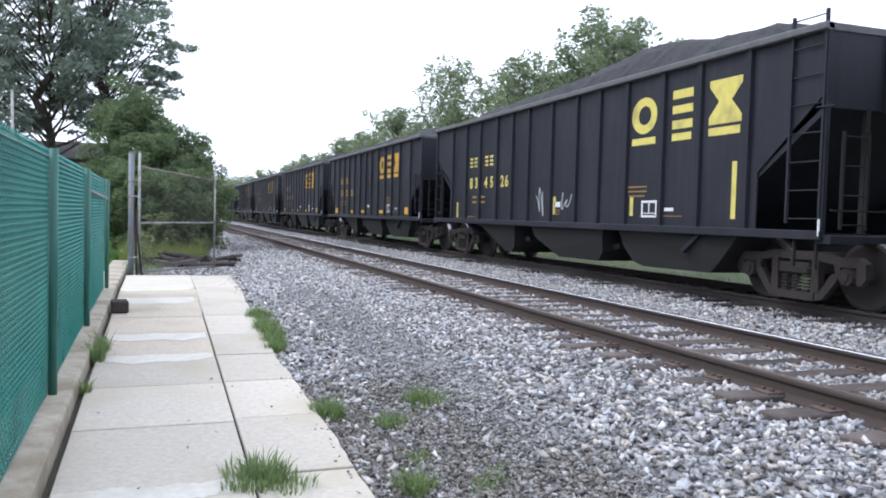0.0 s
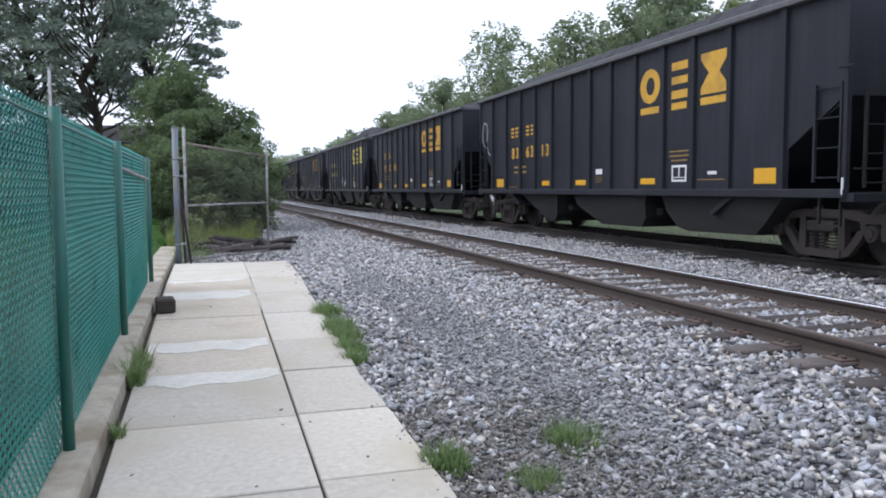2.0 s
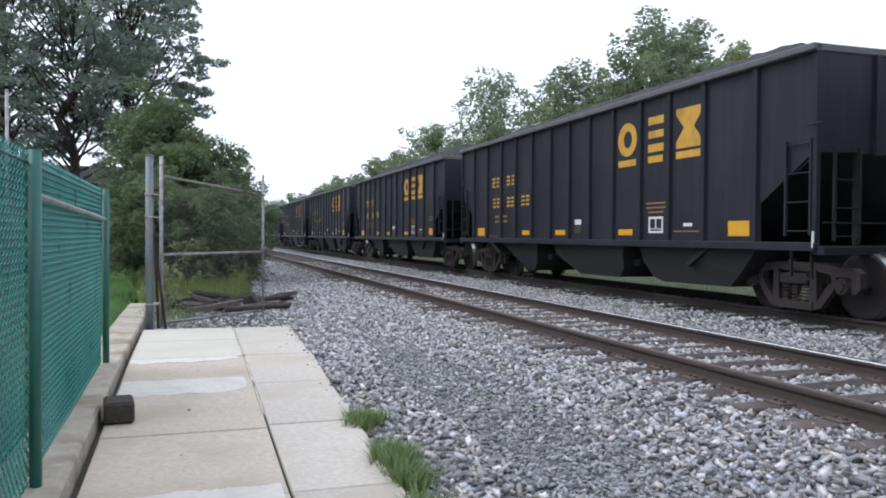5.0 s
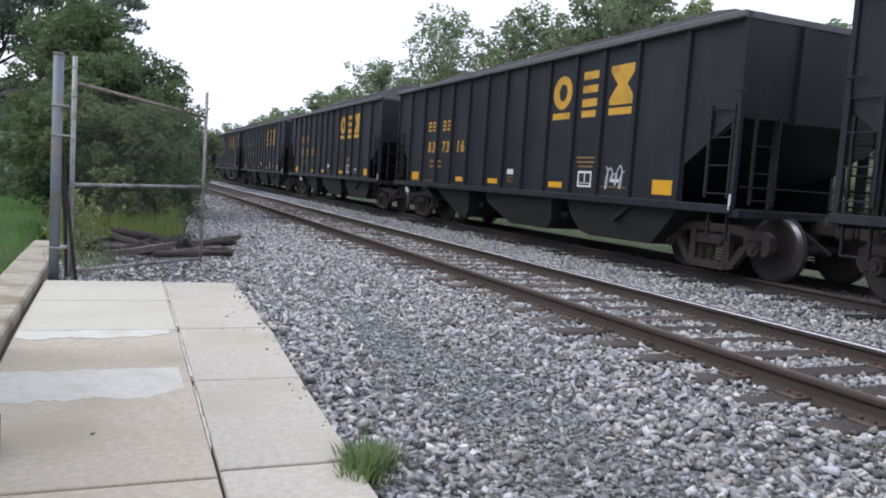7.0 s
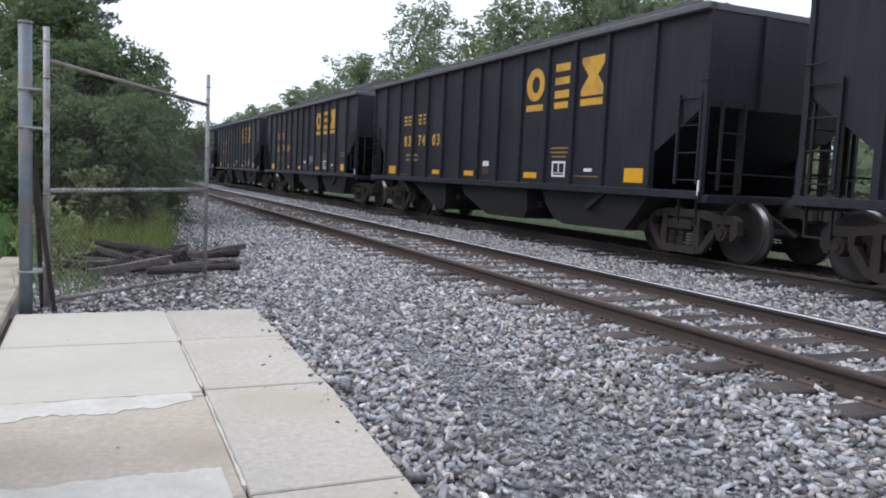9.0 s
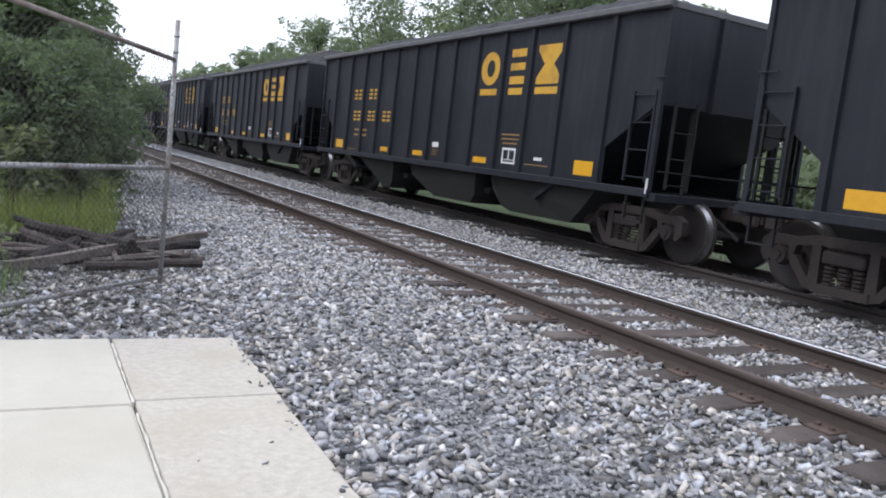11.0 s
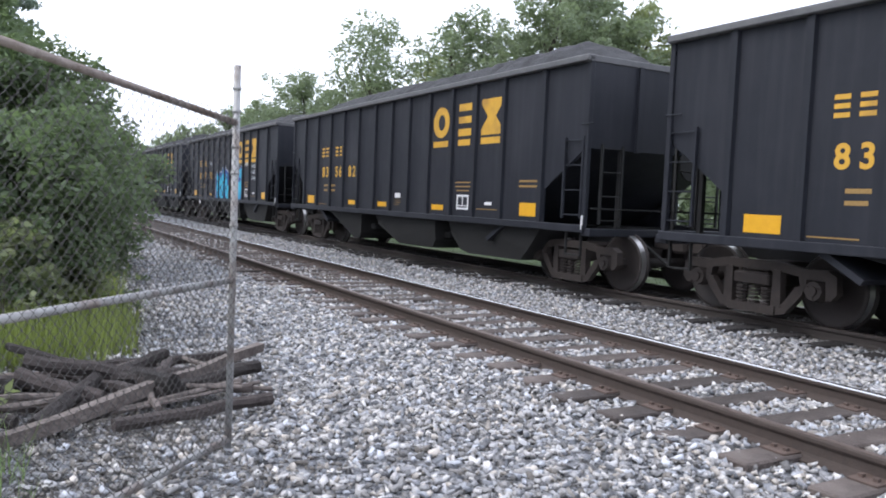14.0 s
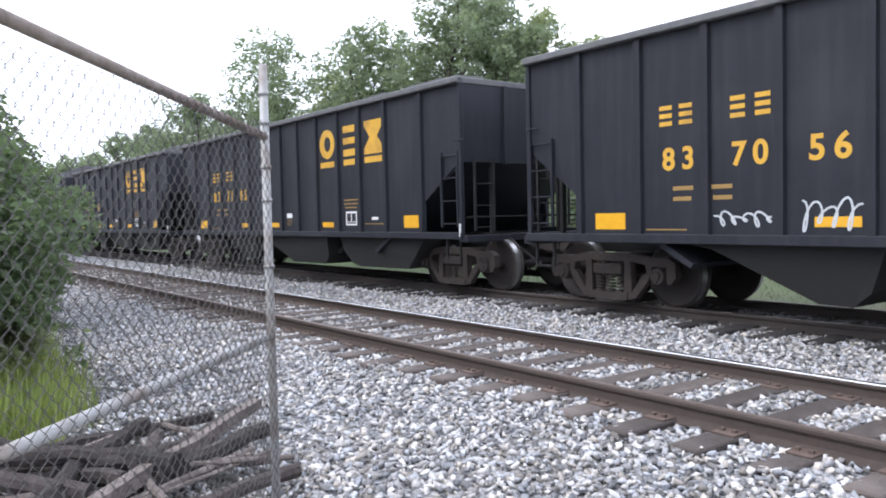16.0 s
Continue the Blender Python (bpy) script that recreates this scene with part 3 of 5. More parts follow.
def make_green_fence():
    fence = thing("chain_link_fence", "green vinyl chain-link fence on a curb, with an added dark sheet behind its wires", "fence", m=pose(-5.09, 0, 0.12))
    posts = [-3.6, -1.4, 1.0, 3.85, 6.79, 9.73, 13.3]
    for y in posts:
        post = part("post", smooth_cap(rod(bmesh.new(), (0.035, y, -0.4), (0.035, y, 1.58), 0.030, sides=12)), M_GPOST, fence, "dark green round post")
    part("top_rail", rod(bmesh.new(), (0.0, -4, 1.52), (0.0, 13.3, 1.52), 0.007, sides=8), M_GPOST, fence)
    part("brace_rail", smooth_cap(rod(bmesh.new(), (0.03, 9.73, 1.36), (0.03, 13.3, 1.30), 0.018, sides=8)), M_GALV, fence, "grey brace rail between the last posts")
    for a, b in ((-4.0, 3.8), (3.8, 13.3)):
        part("bottom_wire", rod(bmesh.new(), (0.0, a, 0.04 - drop(a)), (0.0, b, 0.04 - drop(b)), 0.004, sides=5), M_GPOST, fence)
    for a, b in zip(posts, posts[1:]):
        low = drop((a + b) / 2)
        v, f = link_wires(b - a, 1.58 + low, 0.075, 0.0040)
        ob = raw("wire_mesh", [(x - 0.005, y + a, z - low) for x, y, z in v], f, M_GREENW, fence)
    # Added see-through dark sheet: it only darkens the gaps between the wires.
    screen = bpy.data.materials.new("dark_green_gap_sheet")
    screen.use_nodes = True
    n, l = screen.node_tree.nodes, screen.node_tree.links
    p = n["Principled BSDF"]
    p.inputs["Base Color"].default_value = (0.006, 0.05, 0.042, 1)
    p.inputs["Roughness"].default_value = 0.7
    tr = n.new("ShaderNodeBsdfTransparent")
    mx = n.new("ShaderNodeMixShader")
    nz = n.new("ShaderNodeTexNoise")
    nz.inputs["Scale"].default_value = 1.4
    mr = n.new("ShaderNodeMapRange")
    mr.inputs[1].default_value, mr.inputs[2].default_value, mr.inputs[3].default_value, mr.inputs[4].default_value = 0.3, 0.7, 0.45, 0.75
    co = n.new("ShaderNodeTexCoord")
    l.new(co.outputs["Object"], nz.inputs["Vector"])
    l.new(nz.outputs[0], mr.inputs[0])
    l.new(mr.outputs[0], mx.inputs[0])
    l.new(tr.outputs[0], mx.inputs[1])
    l.new(p.outputs[0], mx.inputs[2])
    l.new(mx.outputs[0], n["Material Output"].inputs[0])
    verts, faces = [], []
    ys = [-3.6 + 0.3 * i for i in range(58)]
    for y in ys:
        for k in range(6):
            z = 0.03 - drop(y) + (1.5 + drop(y)) * k / 5
            verts.append((-0.03 + 0.012 * relief(y * 2, z * 2, 6, 1.0), min(y, 13.28), z))
    for j in range(len(ys) - 1):
        for k in range(5):
            faces.append((j * 6 + k, j * 6 + k + 1, j * 6 + k + 7, j * 6 + k + 6))
    raw("privacy_screen", verts, faces, screen, fence, smooth=True)


def smooth_cap(bm):
    for f in bm.faces:
        f.smooth = len(f.verts) == 4
    return bm


make_green_fence()


def make_gate():
    """The open gate leaf, from its hinge post to its free post."""
    a, b = Vector((-4.675, 16.75, 0.0)), Vector((-3.19, 18.25, 0.0))
    d = b - a
    turn = math.degrees(math.atan2(-d.x, d.y))
    gate = thing("gate", "open galvanised chain-link gate leaf with worn rails", "gate", m=pose(a.x, a.y, 0.03, 0, 0, turn))
    w = d.length
    part("hinge_upright", smooth_cap(rod(bmesh.new(), (0, 0, 0.0), (0, 0, 2.31), 0.025, sides=12)), M_GALV, gate)
    part("free_upright", smooth_cap(rod(bmesh.new(), (0, w, 0.0), (0, w, 2.21), 0.020, sides=12)), M_GALV, gate)
    for z0, z1, r in ((0.05, 0.05, 0.020), (0.975, 0.985, 0.020), (2.045, 1.885, 0.019)):
        part("cross_rail", smooth_cap(rod(bmesh.new(), (0, 0, z0), (0, w, z1), r, sides=10)), M_RAILRUST if z0 > 1.5 else M_GALV, gate, "worn rail with rust showing through" if z0 > 1.5 else "")
    for z in (0.35, 0.95, 1.45, 1.9, 2.2):
        part("tension_band", smooth_cap(rod(bmesh.new(), (0, 0, z - 0.009), (0, 0, z + 0.009), 0.029, sides=12)), M_GALV, gate)
    for z in (1.3, 1.6, 1.75, 1.95, 2.08):
        part("tension_band", smooth_cap(rod(bmesh.new(), (0, w, z - 0.008), (0, w, z + 0.008), 0.025, sides=12)), M_GALV, gate)
    v, f = link_wires(w - 0.02, 1.90, 0.058, 0.0020)
    raw("wire_mesh", [(x + 0.02, y + 0.01, z + 0.05) for x, y, z in v], f, M_WIRE, gate)
    hp = thing("gate_post", "heavy blue-grey steel gate post with rust and leaning bars", "post", m=pose(-4.815, 16.52, -0.05))
    part("pole", smooth_cap(rod(bmesh.new(), (0, 0, 0), (0, 0, 2.37), 0.05, sides=16)), M_BLUE, hp)
    part("cap", smooth_cap(rod(bmesh.new(), (0, 0, 2.36), (0, 0, 2.385), 0.053, sides=16)), M_BLUE, hp)
    for z in (0.4, 1.55, 1.85):
        part("hinge", boxes(((-0.056, -0.056, z), (0.12, 0.16, z + 0.018), 0.005)), M_GALV, hp, "rusty hinge strap")
    for x0, y0, x1, y1, z in ((0.20, 0.18, 0.03, 0.1, 1.5), (0.10, 0.4, 0.06, 0.12, 1.2)):
        part("leaning_bar", rod(bmesh.new(), (x0, y0, 0.05), (x1, y1, z), 0.02, sides=7), M_LOG, hp, "weathered leaning stake")


make_gate()


# ---------------------------------------------------------------- the coal train
LEN = 14.25            # length of a wagon's body
HALF = LEN / 2
PITCH = 15.85          # from wagon to wagon
SPEED = 16.89
FIRST = 23.1 - HALF    # where the middle of wagon 0 stands at the start
RIBS = (1.20, 2.26, 3.28, 4.24, 5.23, 6.25, 7.18, 8.09, 9.05, 10.02, 10.93, 11.90, 13.12)
OLD_RIBS = (1.30, 2.35, 3.32, 4.40, 5.29, 6.17, 7.28, 8.35, 9.22, 10.16, 11.24, 12.19, 13.27)   # the one older, longer wagon
SHEET = 1.53           # half width over the side sheets
TOP, SILL = 3.69, 1.02


def u(d):
    """The place along the body, from its far end."""
    return HALF - d


def slope_outline(end, e, knee):
    """One end of the body: upright at the top, then sloping in over the truck."""
    return [(end - e * 0.02, 3.6), (end - e * 0.02, knee), (end - e * 2.9, 0.62), (end - e * 2.95, 0.68), (end - e * 0.07, knee + 0.06), (end - e * 0.07, 3.6)]


def decal(bm, d0, d1, z0, z1, lift=0.004):
    box(bm, (-SHEET - lift, u(d1), z0), (-SHEET + 0.002, u(d0), z1))
    return bm


def flat(bm, outline, lift=0.004, shift=0.0):
    """A thin painted shape on the near side; outline in distance from the far end and height."""
    return prism(bm, [(u(d + shift), z) for d, z in outline], 0, -SHEET - lift, -SHEET + 0.001)


def arc(cx, cz, rx, rz, a0, a1, n=14):
    return [(cx + rx * math.cos(radians(a0 + (a1 - a0) * i / n)), cz + rz * math.sin(radians(a0 + (a1 - a0) * i / n))) for i in range(n + 1)]


def ring_mesh(d0, d1, z0, z1, thick):
    bm = bmesh.new()
    cx, cz, rx, rz = (d0 + d1) / 2, (z0 + z1) / 2, (d1 - d0) / 2, (z1 - z0) / 2
    n = 24
    outer = arc(cx, cz, rx, rz, 0, 360, n)[:-1]
    inner = arc(cx + 0.02, cz, rx - thick, rz - thick * 0.8, 0, 360, n)[:-1]
    def v(p, lift):
        return bm.verts.new((-SHEET - lift, u(p[0]), p[1]))
    fo, fi, bo = [v(p, 0.004) for p in outer], [v(p, 0.004) for p in inner], [v(p, -0.001) for p in outer]
    for i in range(n):
        j = (i + 1) % n
        bm.faces.new((fo[i], fo[j], fi[j], fi[i]))
        bm.faces.new((fo[i], bo[i], bo[j], fo[j]))
    bmesh.ops.recalc_face_normals(bm, faces=bm.faces[:])
    return bm


def side_sheet(s, far, near, far_cut, near_cut):
    """A side sheet with its slanted lower corners cut away at both ends; a cut is its reach, its shoulder and its top."""
    out = [(near + 0.03, TOP - 0.05), (near + 0.03, near_cut[2]), (near + near_cut[0], near_cut[1]), (near + near_cut[0], SILL),
           (far - far_cut[0], SILL), (far - far_cut[0], far_cut[1]), (far - 0.03, far_cut[2]), (far - 0.03, TOP - 0.05)]
    return prism(bmesh.new(), out, 0, s * SHEET, s * (SHEET - 0.02))


# the discharge bays, in distance from the far end and height
BAYS = (((2.5, 1.0), (3.3, 0.86), (4.55, 0.28), (4.92, 0.27), (5.14, 0.44), (5.35, 1.0)),
        ((6.15, 1.0), (6.40, 0.70), (7.05, 0.42), (7.35, 0.30), (8.95, 0.31), (9.20, 0.50), (9.28, 0.78), (9.32, 1.0)),
        ((9.80, 1.0), (9.98, 0.66), (10.20, 0.38), (10.50, 0.31), (12.30, 0.33), (12.62, 0.55), (13.1, 1.0)))



def hopper(outline):
    """One discharge bay: a funnel whose flanks lean in, with a door frame round its mouth."""
    bm = bmesh.new()
    rows = []
    for x in (-1.46, 1.46):
        rows.append([bm.verts.new((x * (0.90 + 0.10 * min(1, (z - 0.25) / 0.5)), u(d), z)) for d, z in outline])
    a, b = rows
    n = len(a)
    for i in range(n):
        bm.faces.new((a[i], a[(i + 1) % n], b[(i + 1) % n], b[i]))
    bm.faces.new(a[::-1])
    bm.faces.new(b)
    bmesh.ops.recalc_face_normals(bm, faces=bm.faces[:])
    return bm


def ladder(bars=4, w=0.46, h=1.3):
    bm = bmesh.new()
    for s in (0, w):
        box(bm, (-0.02, s - 0.018, 0), (0.02, s + 0.018, h))
    for i in range(bars):
        z = 0.06 + (h - 0.12) * i / (bars - 1)
        rod(bm, (0, 0, z), (0, w, z), 0.011, sides=6)
    return bm


def side_frame():
    """A three-piece truck's cast side frame: bowed lower chord, two windows, springs and bearing ends."""
    bm = bmesh.new()
    y = 0.89
    for s in (-1, 1):
        # bearing jaw over the axle, then the slanting arm down to the spring seat
        prism(bm, [(s * 1.16, 0.64), (s * 1.17, 0.44), (s * 1.10, 0.36), (s * 1.03, 0.36), (s * 1.02, 0.58), (s * 0.77, 0.58), (s * 0.76, 0.42), (s * 0.70, 0.44), (s * 0.64, 0.70), (s * 1.05, 0.71)][::s], 0, -0.09, 0.03)
        prism(bm, [(s * 0.76, 0.50), (s * 0.72, 0.38), (s * 0.50, 0.13), (s * 0.34, 0.09), (s * 0.34, 0.20), (s * 0.46, 0.25), (s * 0.64, 0.48)][::s], 0, -0.10, 0.0)
        prism(bm, [(s * 0.31, 0.66), (s * 0.42, 0.66), (s * 0.44, 0.20), (s * 0.30, 0.20)][::s], 0, -0.11, 0.0)
        rod(bm, (-0.13, s * y, 0.457), (0.02, s * y, 0.457), 0.115, 0.135, sides=12)
        rod(bm, (-0.155, s * y, 0.457), (-0.13, s * y, 0.457), 0.06, sides=8)
        for i in range(3):
            a = i * 2.094 + 0.5
            rod(bm, (-0.145, s * y + 0.078 * math.cos(a), 0.457 + 0.078 * math.sin(a)), (-0.12, s * y + 0.078 * math.cos(a), 0.457 + 0.078 * math.sin(a)), 0.015, sides=5)
    prism(bm, [(-0.72, 0.70), (-0.40, 0.76), (0.40, 0.76), (0.72, 0.70), (0.70, 0.60), (0.40, 0.64), (-0.40, 0.64), (-0.70, 0.60)], 0, -0.09, 0.02)
    prism(bm, [(-0.36, 0.09), (0.36, 0.09), (0.36, 0.20), (-0.36, 0.20)], 0, -0.12, 0.04)
    for s in (-0.19, 0, 0.19):
        for k in range(5):
            rod(bm, (-0.05, s, 0.205 + 0.047 * k), (-0.05, s, 0.232 + 0.047 * k), 0.072, sides=8)
    box(bm, (-0.14, -0.27, 0.445), (0.0, 0.27, 0.60), 0.02)
    return bm


def wheel(s):
    """A wheel on the side s of its axle: tread, flange and a dished face with a hub."""
    bm = bmesh.new()
    prof = [(0.02, 0.10), (0.02, 0.16), (-0.015, 0.36), (-0.045, 0.40), (-0.045, 0.445), (-0.03, 0.457), (0.08, 0.465), (0.085, 0.49), (0.105, 0.49), (0.11, 0.40), (0.06, 0.36), (0.09, 0.14), (0.09, 0.10)]
    n = 28
    rings = [[bm.verts.new((s * (0.70 - dx), r * math.cos(2 * math.pi * i / n), r * math.sin(2 * math.pi * i / n))) for i in range(n)] for dx, r in prof]
    for a, b in zip(rings, rings[1:]):
        for i in range(n):
            bm.faces.new((a[i], a[(i + 1) % n], b[(i + 1) % n], b[i])).smooth = True
    bm.faces.new(rings[0])
    bm.faces.new(rings[-1][::-1])
    bmesh.ops.recalc_face_normals(bm, faces=bm.faces[:])
    return bm


def tread(s):
    bm = bmesh.new()
    n = 28
    rows = [[bm.verts.new((s * x, r * math.cos(2 * math.pi * i / n), r * math.sin(2 * math.pi * i / n))) for i in range(n)] for x, r in ((0.738, 0.4585), (0.645, 0.4665))]
    for i in range(n):
        bm.faces.new((rows[0][i], rows[0][(i + 1) % n], rows[1][(i + 1) % n], rows[1][i])).smooth = True
    bmesh.ops.recalc_face_normals(bm, faces=bm.faces[:])
    return bm


def heap(seed, peak, level):
    """The coal load: a long uneven heap inside the rim."""
    rr = random.Random(seed)
    verts, faces = [], []
    nx, ny = 14, 70
    for j in range(ny + 1):
        y = -HALF + 0.15 + (LEN - 0.3) * j / ny
        for i in range(nx + 1):
            x = -1.42 + 2.84 * i / nx
            side = 1 - abs(x / 1.42) ** 2
            end = min(1.0, (HALF - 0.1 - abs(y)) / 1.6)
            wave = level + 0.14 * noise.noise(Vector((y * 0.28, seed * 3.1, 0))) + peak * math.exp(-((y + 2.1) / 1.7) ** 2)
            z = TOP - 0.20 + 0.85 * side ** 0.8 * max(0, end) ** 0.7 * wave
            z += 0.05 * noise.noise(Vector((x * 3, y * 3, seed))) + rr.uniform(-0.022, 0.022)
            verts.append((x, y, z))
    w = nx + 1
    for j in range(ny):
        for i in range(nx):
            faces.append((j * w + i, j * w + i + 1, (j + 1) * w + i + 1, (j + 1) * w + i))
    me = bpy.data.meshes.new("coal_load")
    me.from_pydata(verts, [], faces)
    me.materials.append(M_COAL)
    return me


HEAPS = [heap(1, 0.0, 0.92), heap(2, 0.0, 0.65), heap(3, 0.04, 0.84), heap(5, 0.38, 0.92)]


def build_wagon(d_far=0.10, d_near=14.32, ribs=RIBS, far_cut=(1.17, 1.48, 2.30), near_cut=(1.13, 1.60, 2.30), near_ladder=(4, 0.46, 1.3), knee=2.25,
                label="dark ribbed steel open hopper wagon loaded with coal"):
    car = thing("hopper_wagon", label, "railway wagon", "wagons of the coal train")
    far, near = u(d_far), u(d_near)
    for s in (-1, 1):
        part("side_sheet", side_sheet(s, far, near, far_cut, near_cut), M_CAR, car, "near-black weathered steel side sheet")
        part("top_chord", boxes(((s * 1.60 - 0.075, near, TOP - 0.10), (s * 1.60 + 0.075, far, TOP), 0.015)), M_CHORD, car, "dusty grey top rim", pose(-s * 0.03, 0, 0))
        part("side_sill", boxes(((s * 1.56 - 0.05, near, SILL - 0.09), (s * 1.56 + 0.05, far, SILL + 0.03), 0.01)), M_CAR, car)
    rib = mesh_of(prism(bmesh.new(), [(-0.065, -0.05), (0.065, -0.05), (0.05, 0.045), (-0.05, 0.045)], 2, SILL, TOP - 0.08), "rib", M_CAR)
    for s in (-1, 1):
        for d in ribs:
            part("rib", rib, None, car, "", pose(s * 1.545, u(d), 0, 0, 0, 90 if s < 0 else -90))
    for e, end, name, bars in ((1, far, "far_end_sheet", (4, 0.46, 1.3)), (-1, near, "near_end_sheet", near_ladder)):
        part(name, prism(bmesh.new(), slope_outline(end, e, knee), 0, -1.5, 1.5), M_CAR, car)
        part("end_rim", boxes(((-1.6, end - e * 0.06 - 0.06, TOP - 0.11), (1.6, end - e * 0.06 + 0.06, TOP - 0.005), 0.012)), M_CHORD, car)
        for x in (-0.55, 0.55):
            part("end_stiffener", boxes(((x - 0.05, end - 0.03, knee - 0.02), (x + 0.05, end + 0.03, TOP - 0.1))), M_CAR, car)
        for s in (-1, 1):
            part("corner_post", boxes(((s * 1.53 - 0.04, end - e * 0.05 - 0.04, SILL), (s * 1.53 + 0.04, end - e * 0.05 + 0.04, TOP - 0.09), 0.008)), M_CAR, car)
            part("ladder", ladder(*bars), M_CAR, car, "dark steel end ladder", pose(s * 1.57, end - e * 0.33 - bars[1] / 2, SILL + 0.12))
            step = end - e * 0.33
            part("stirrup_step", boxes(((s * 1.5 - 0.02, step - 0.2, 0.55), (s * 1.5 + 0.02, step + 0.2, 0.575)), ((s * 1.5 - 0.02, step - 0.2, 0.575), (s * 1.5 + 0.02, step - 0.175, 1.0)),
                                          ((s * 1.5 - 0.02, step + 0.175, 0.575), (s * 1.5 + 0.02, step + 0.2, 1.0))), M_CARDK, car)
            part("grab_iron", rod(bmesh.new(), (s * 1.60, end - e * 0.08 - 0.22, 2.62), (s * 1.60, end - e * 0.08 + 0.06, 2.62), 0.012, sides=6), M_CAR, car)
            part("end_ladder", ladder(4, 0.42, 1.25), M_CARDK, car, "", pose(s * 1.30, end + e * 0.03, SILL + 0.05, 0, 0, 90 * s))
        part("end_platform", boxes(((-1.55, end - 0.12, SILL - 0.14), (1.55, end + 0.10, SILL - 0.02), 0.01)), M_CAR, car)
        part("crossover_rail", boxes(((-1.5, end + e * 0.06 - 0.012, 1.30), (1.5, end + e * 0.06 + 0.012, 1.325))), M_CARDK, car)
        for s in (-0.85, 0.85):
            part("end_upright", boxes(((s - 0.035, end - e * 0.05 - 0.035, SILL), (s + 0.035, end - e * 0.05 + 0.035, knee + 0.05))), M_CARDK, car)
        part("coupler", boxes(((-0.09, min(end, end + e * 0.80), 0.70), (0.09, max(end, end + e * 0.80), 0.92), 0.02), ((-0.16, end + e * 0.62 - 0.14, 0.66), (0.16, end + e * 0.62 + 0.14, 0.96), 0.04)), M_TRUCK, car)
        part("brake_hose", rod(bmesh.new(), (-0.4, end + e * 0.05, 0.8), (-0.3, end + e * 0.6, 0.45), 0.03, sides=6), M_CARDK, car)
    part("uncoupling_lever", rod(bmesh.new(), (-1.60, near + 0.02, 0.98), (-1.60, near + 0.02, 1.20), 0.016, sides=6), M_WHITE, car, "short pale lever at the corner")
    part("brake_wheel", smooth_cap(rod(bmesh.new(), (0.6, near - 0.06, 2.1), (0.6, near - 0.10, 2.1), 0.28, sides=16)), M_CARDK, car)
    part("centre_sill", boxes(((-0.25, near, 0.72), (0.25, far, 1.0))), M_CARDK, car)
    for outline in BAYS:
        part("hopper_bay", hopper(outline), M_CARDK, car, "near-black discharge hopper")
    for y in (u(5.5), u(9.35)):
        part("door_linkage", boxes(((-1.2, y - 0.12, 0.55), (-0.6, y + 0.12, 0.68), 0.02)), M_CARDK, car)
    sf, bol = mesh_of(side_frame(), "side_frame", M_TRUCK), mesh_of(boxes(((-1.0, -0.2, 0.42), (1.0, 0.2, 0.74), 0.03)), "bolster", M_TRUCK)
    wheels = {s: mesh_of(wheel(s), "wheel", M_WHEEL) for s in (-1, 1)}
    treads = {s: mesh_of(tread(s), "tread", M_TREAD) for s in (-1, 1)}
    for y in (u(d_far + 1.2), u(d_near - 0.9)):
        truck = part("truck", bol, None, car, "rusty cast steel wheel truck", pose(0, y, 0))
        for s in (-1, 1):
            part("side_frame", sf, None, truck, "", pose(s * 1.0, 0, 0, 0, 0, 0 if s < 0 else 180))
        for a in (-0.89, 0.89):
            bm = rod(bmesh.new(), (-1.0, 0, 0), (1.0, 0, 0), 0.075, sides=12)
            for s in (-1, 1):
                for extra in (wheels[s], treads[s]):
                    n0 = len(bm.faces)
                    bm.from_mesh(extra)
                    bm.faces.ensure_lookup_table()
                    for f in bm.faces[n0:]:
                        f.material_index = 1 if extra is treads[s] else 0
            ob = part("wheelset", bm, [M_WHEEL, M_TREAD], truck, "", pose(0, a, 0.457))
    # painted marks of the near side
    for d0, d1, z0, z1 in ((1.47, 2.00, 1.11, 1.33), (12.49, 12.97, 1.13, 1.36)):
        part("reflector", decal(bmesh.new(), d0, d1, z0, z1), M_REFL, car, "bright yellow reflector panel")
    for d0, d1 in ((4.62, 5.12), (6.47, 6.96), (9.23, 9.73)):
        part("reflector", decal(bmesh.new(), d0, d1, 1.14, 1.25), M_REFL, car, "bright yellow reflector strip")
    plate = bmesh.new()
    for d0, d1, z0, z1 in ((10.28, 10.73, 1.43, 1.47), (10.28, 10.73, 1.18, 1.215), (10.28, 10.32, 1.215, 1.43), (10.69, 10.73, 1.215, 1.43), (10.49, 10.52, 1.265, 1.43), (10.32, 10.69, 1.245, 1.26)):
        decal(plate, d0, d1, z0, z1)
    part("data_box", plate, M_WHITE, car, "white framed inspection box")
    part("white_label", decal(bmesh.new(), 7.42, 7.70, 1.36, 1.47), M_WHITE, car)
    part("white_label", decal(bmesh.new(), 11.33, 11.57, 1.29, 1.345), M_WHITE, car)
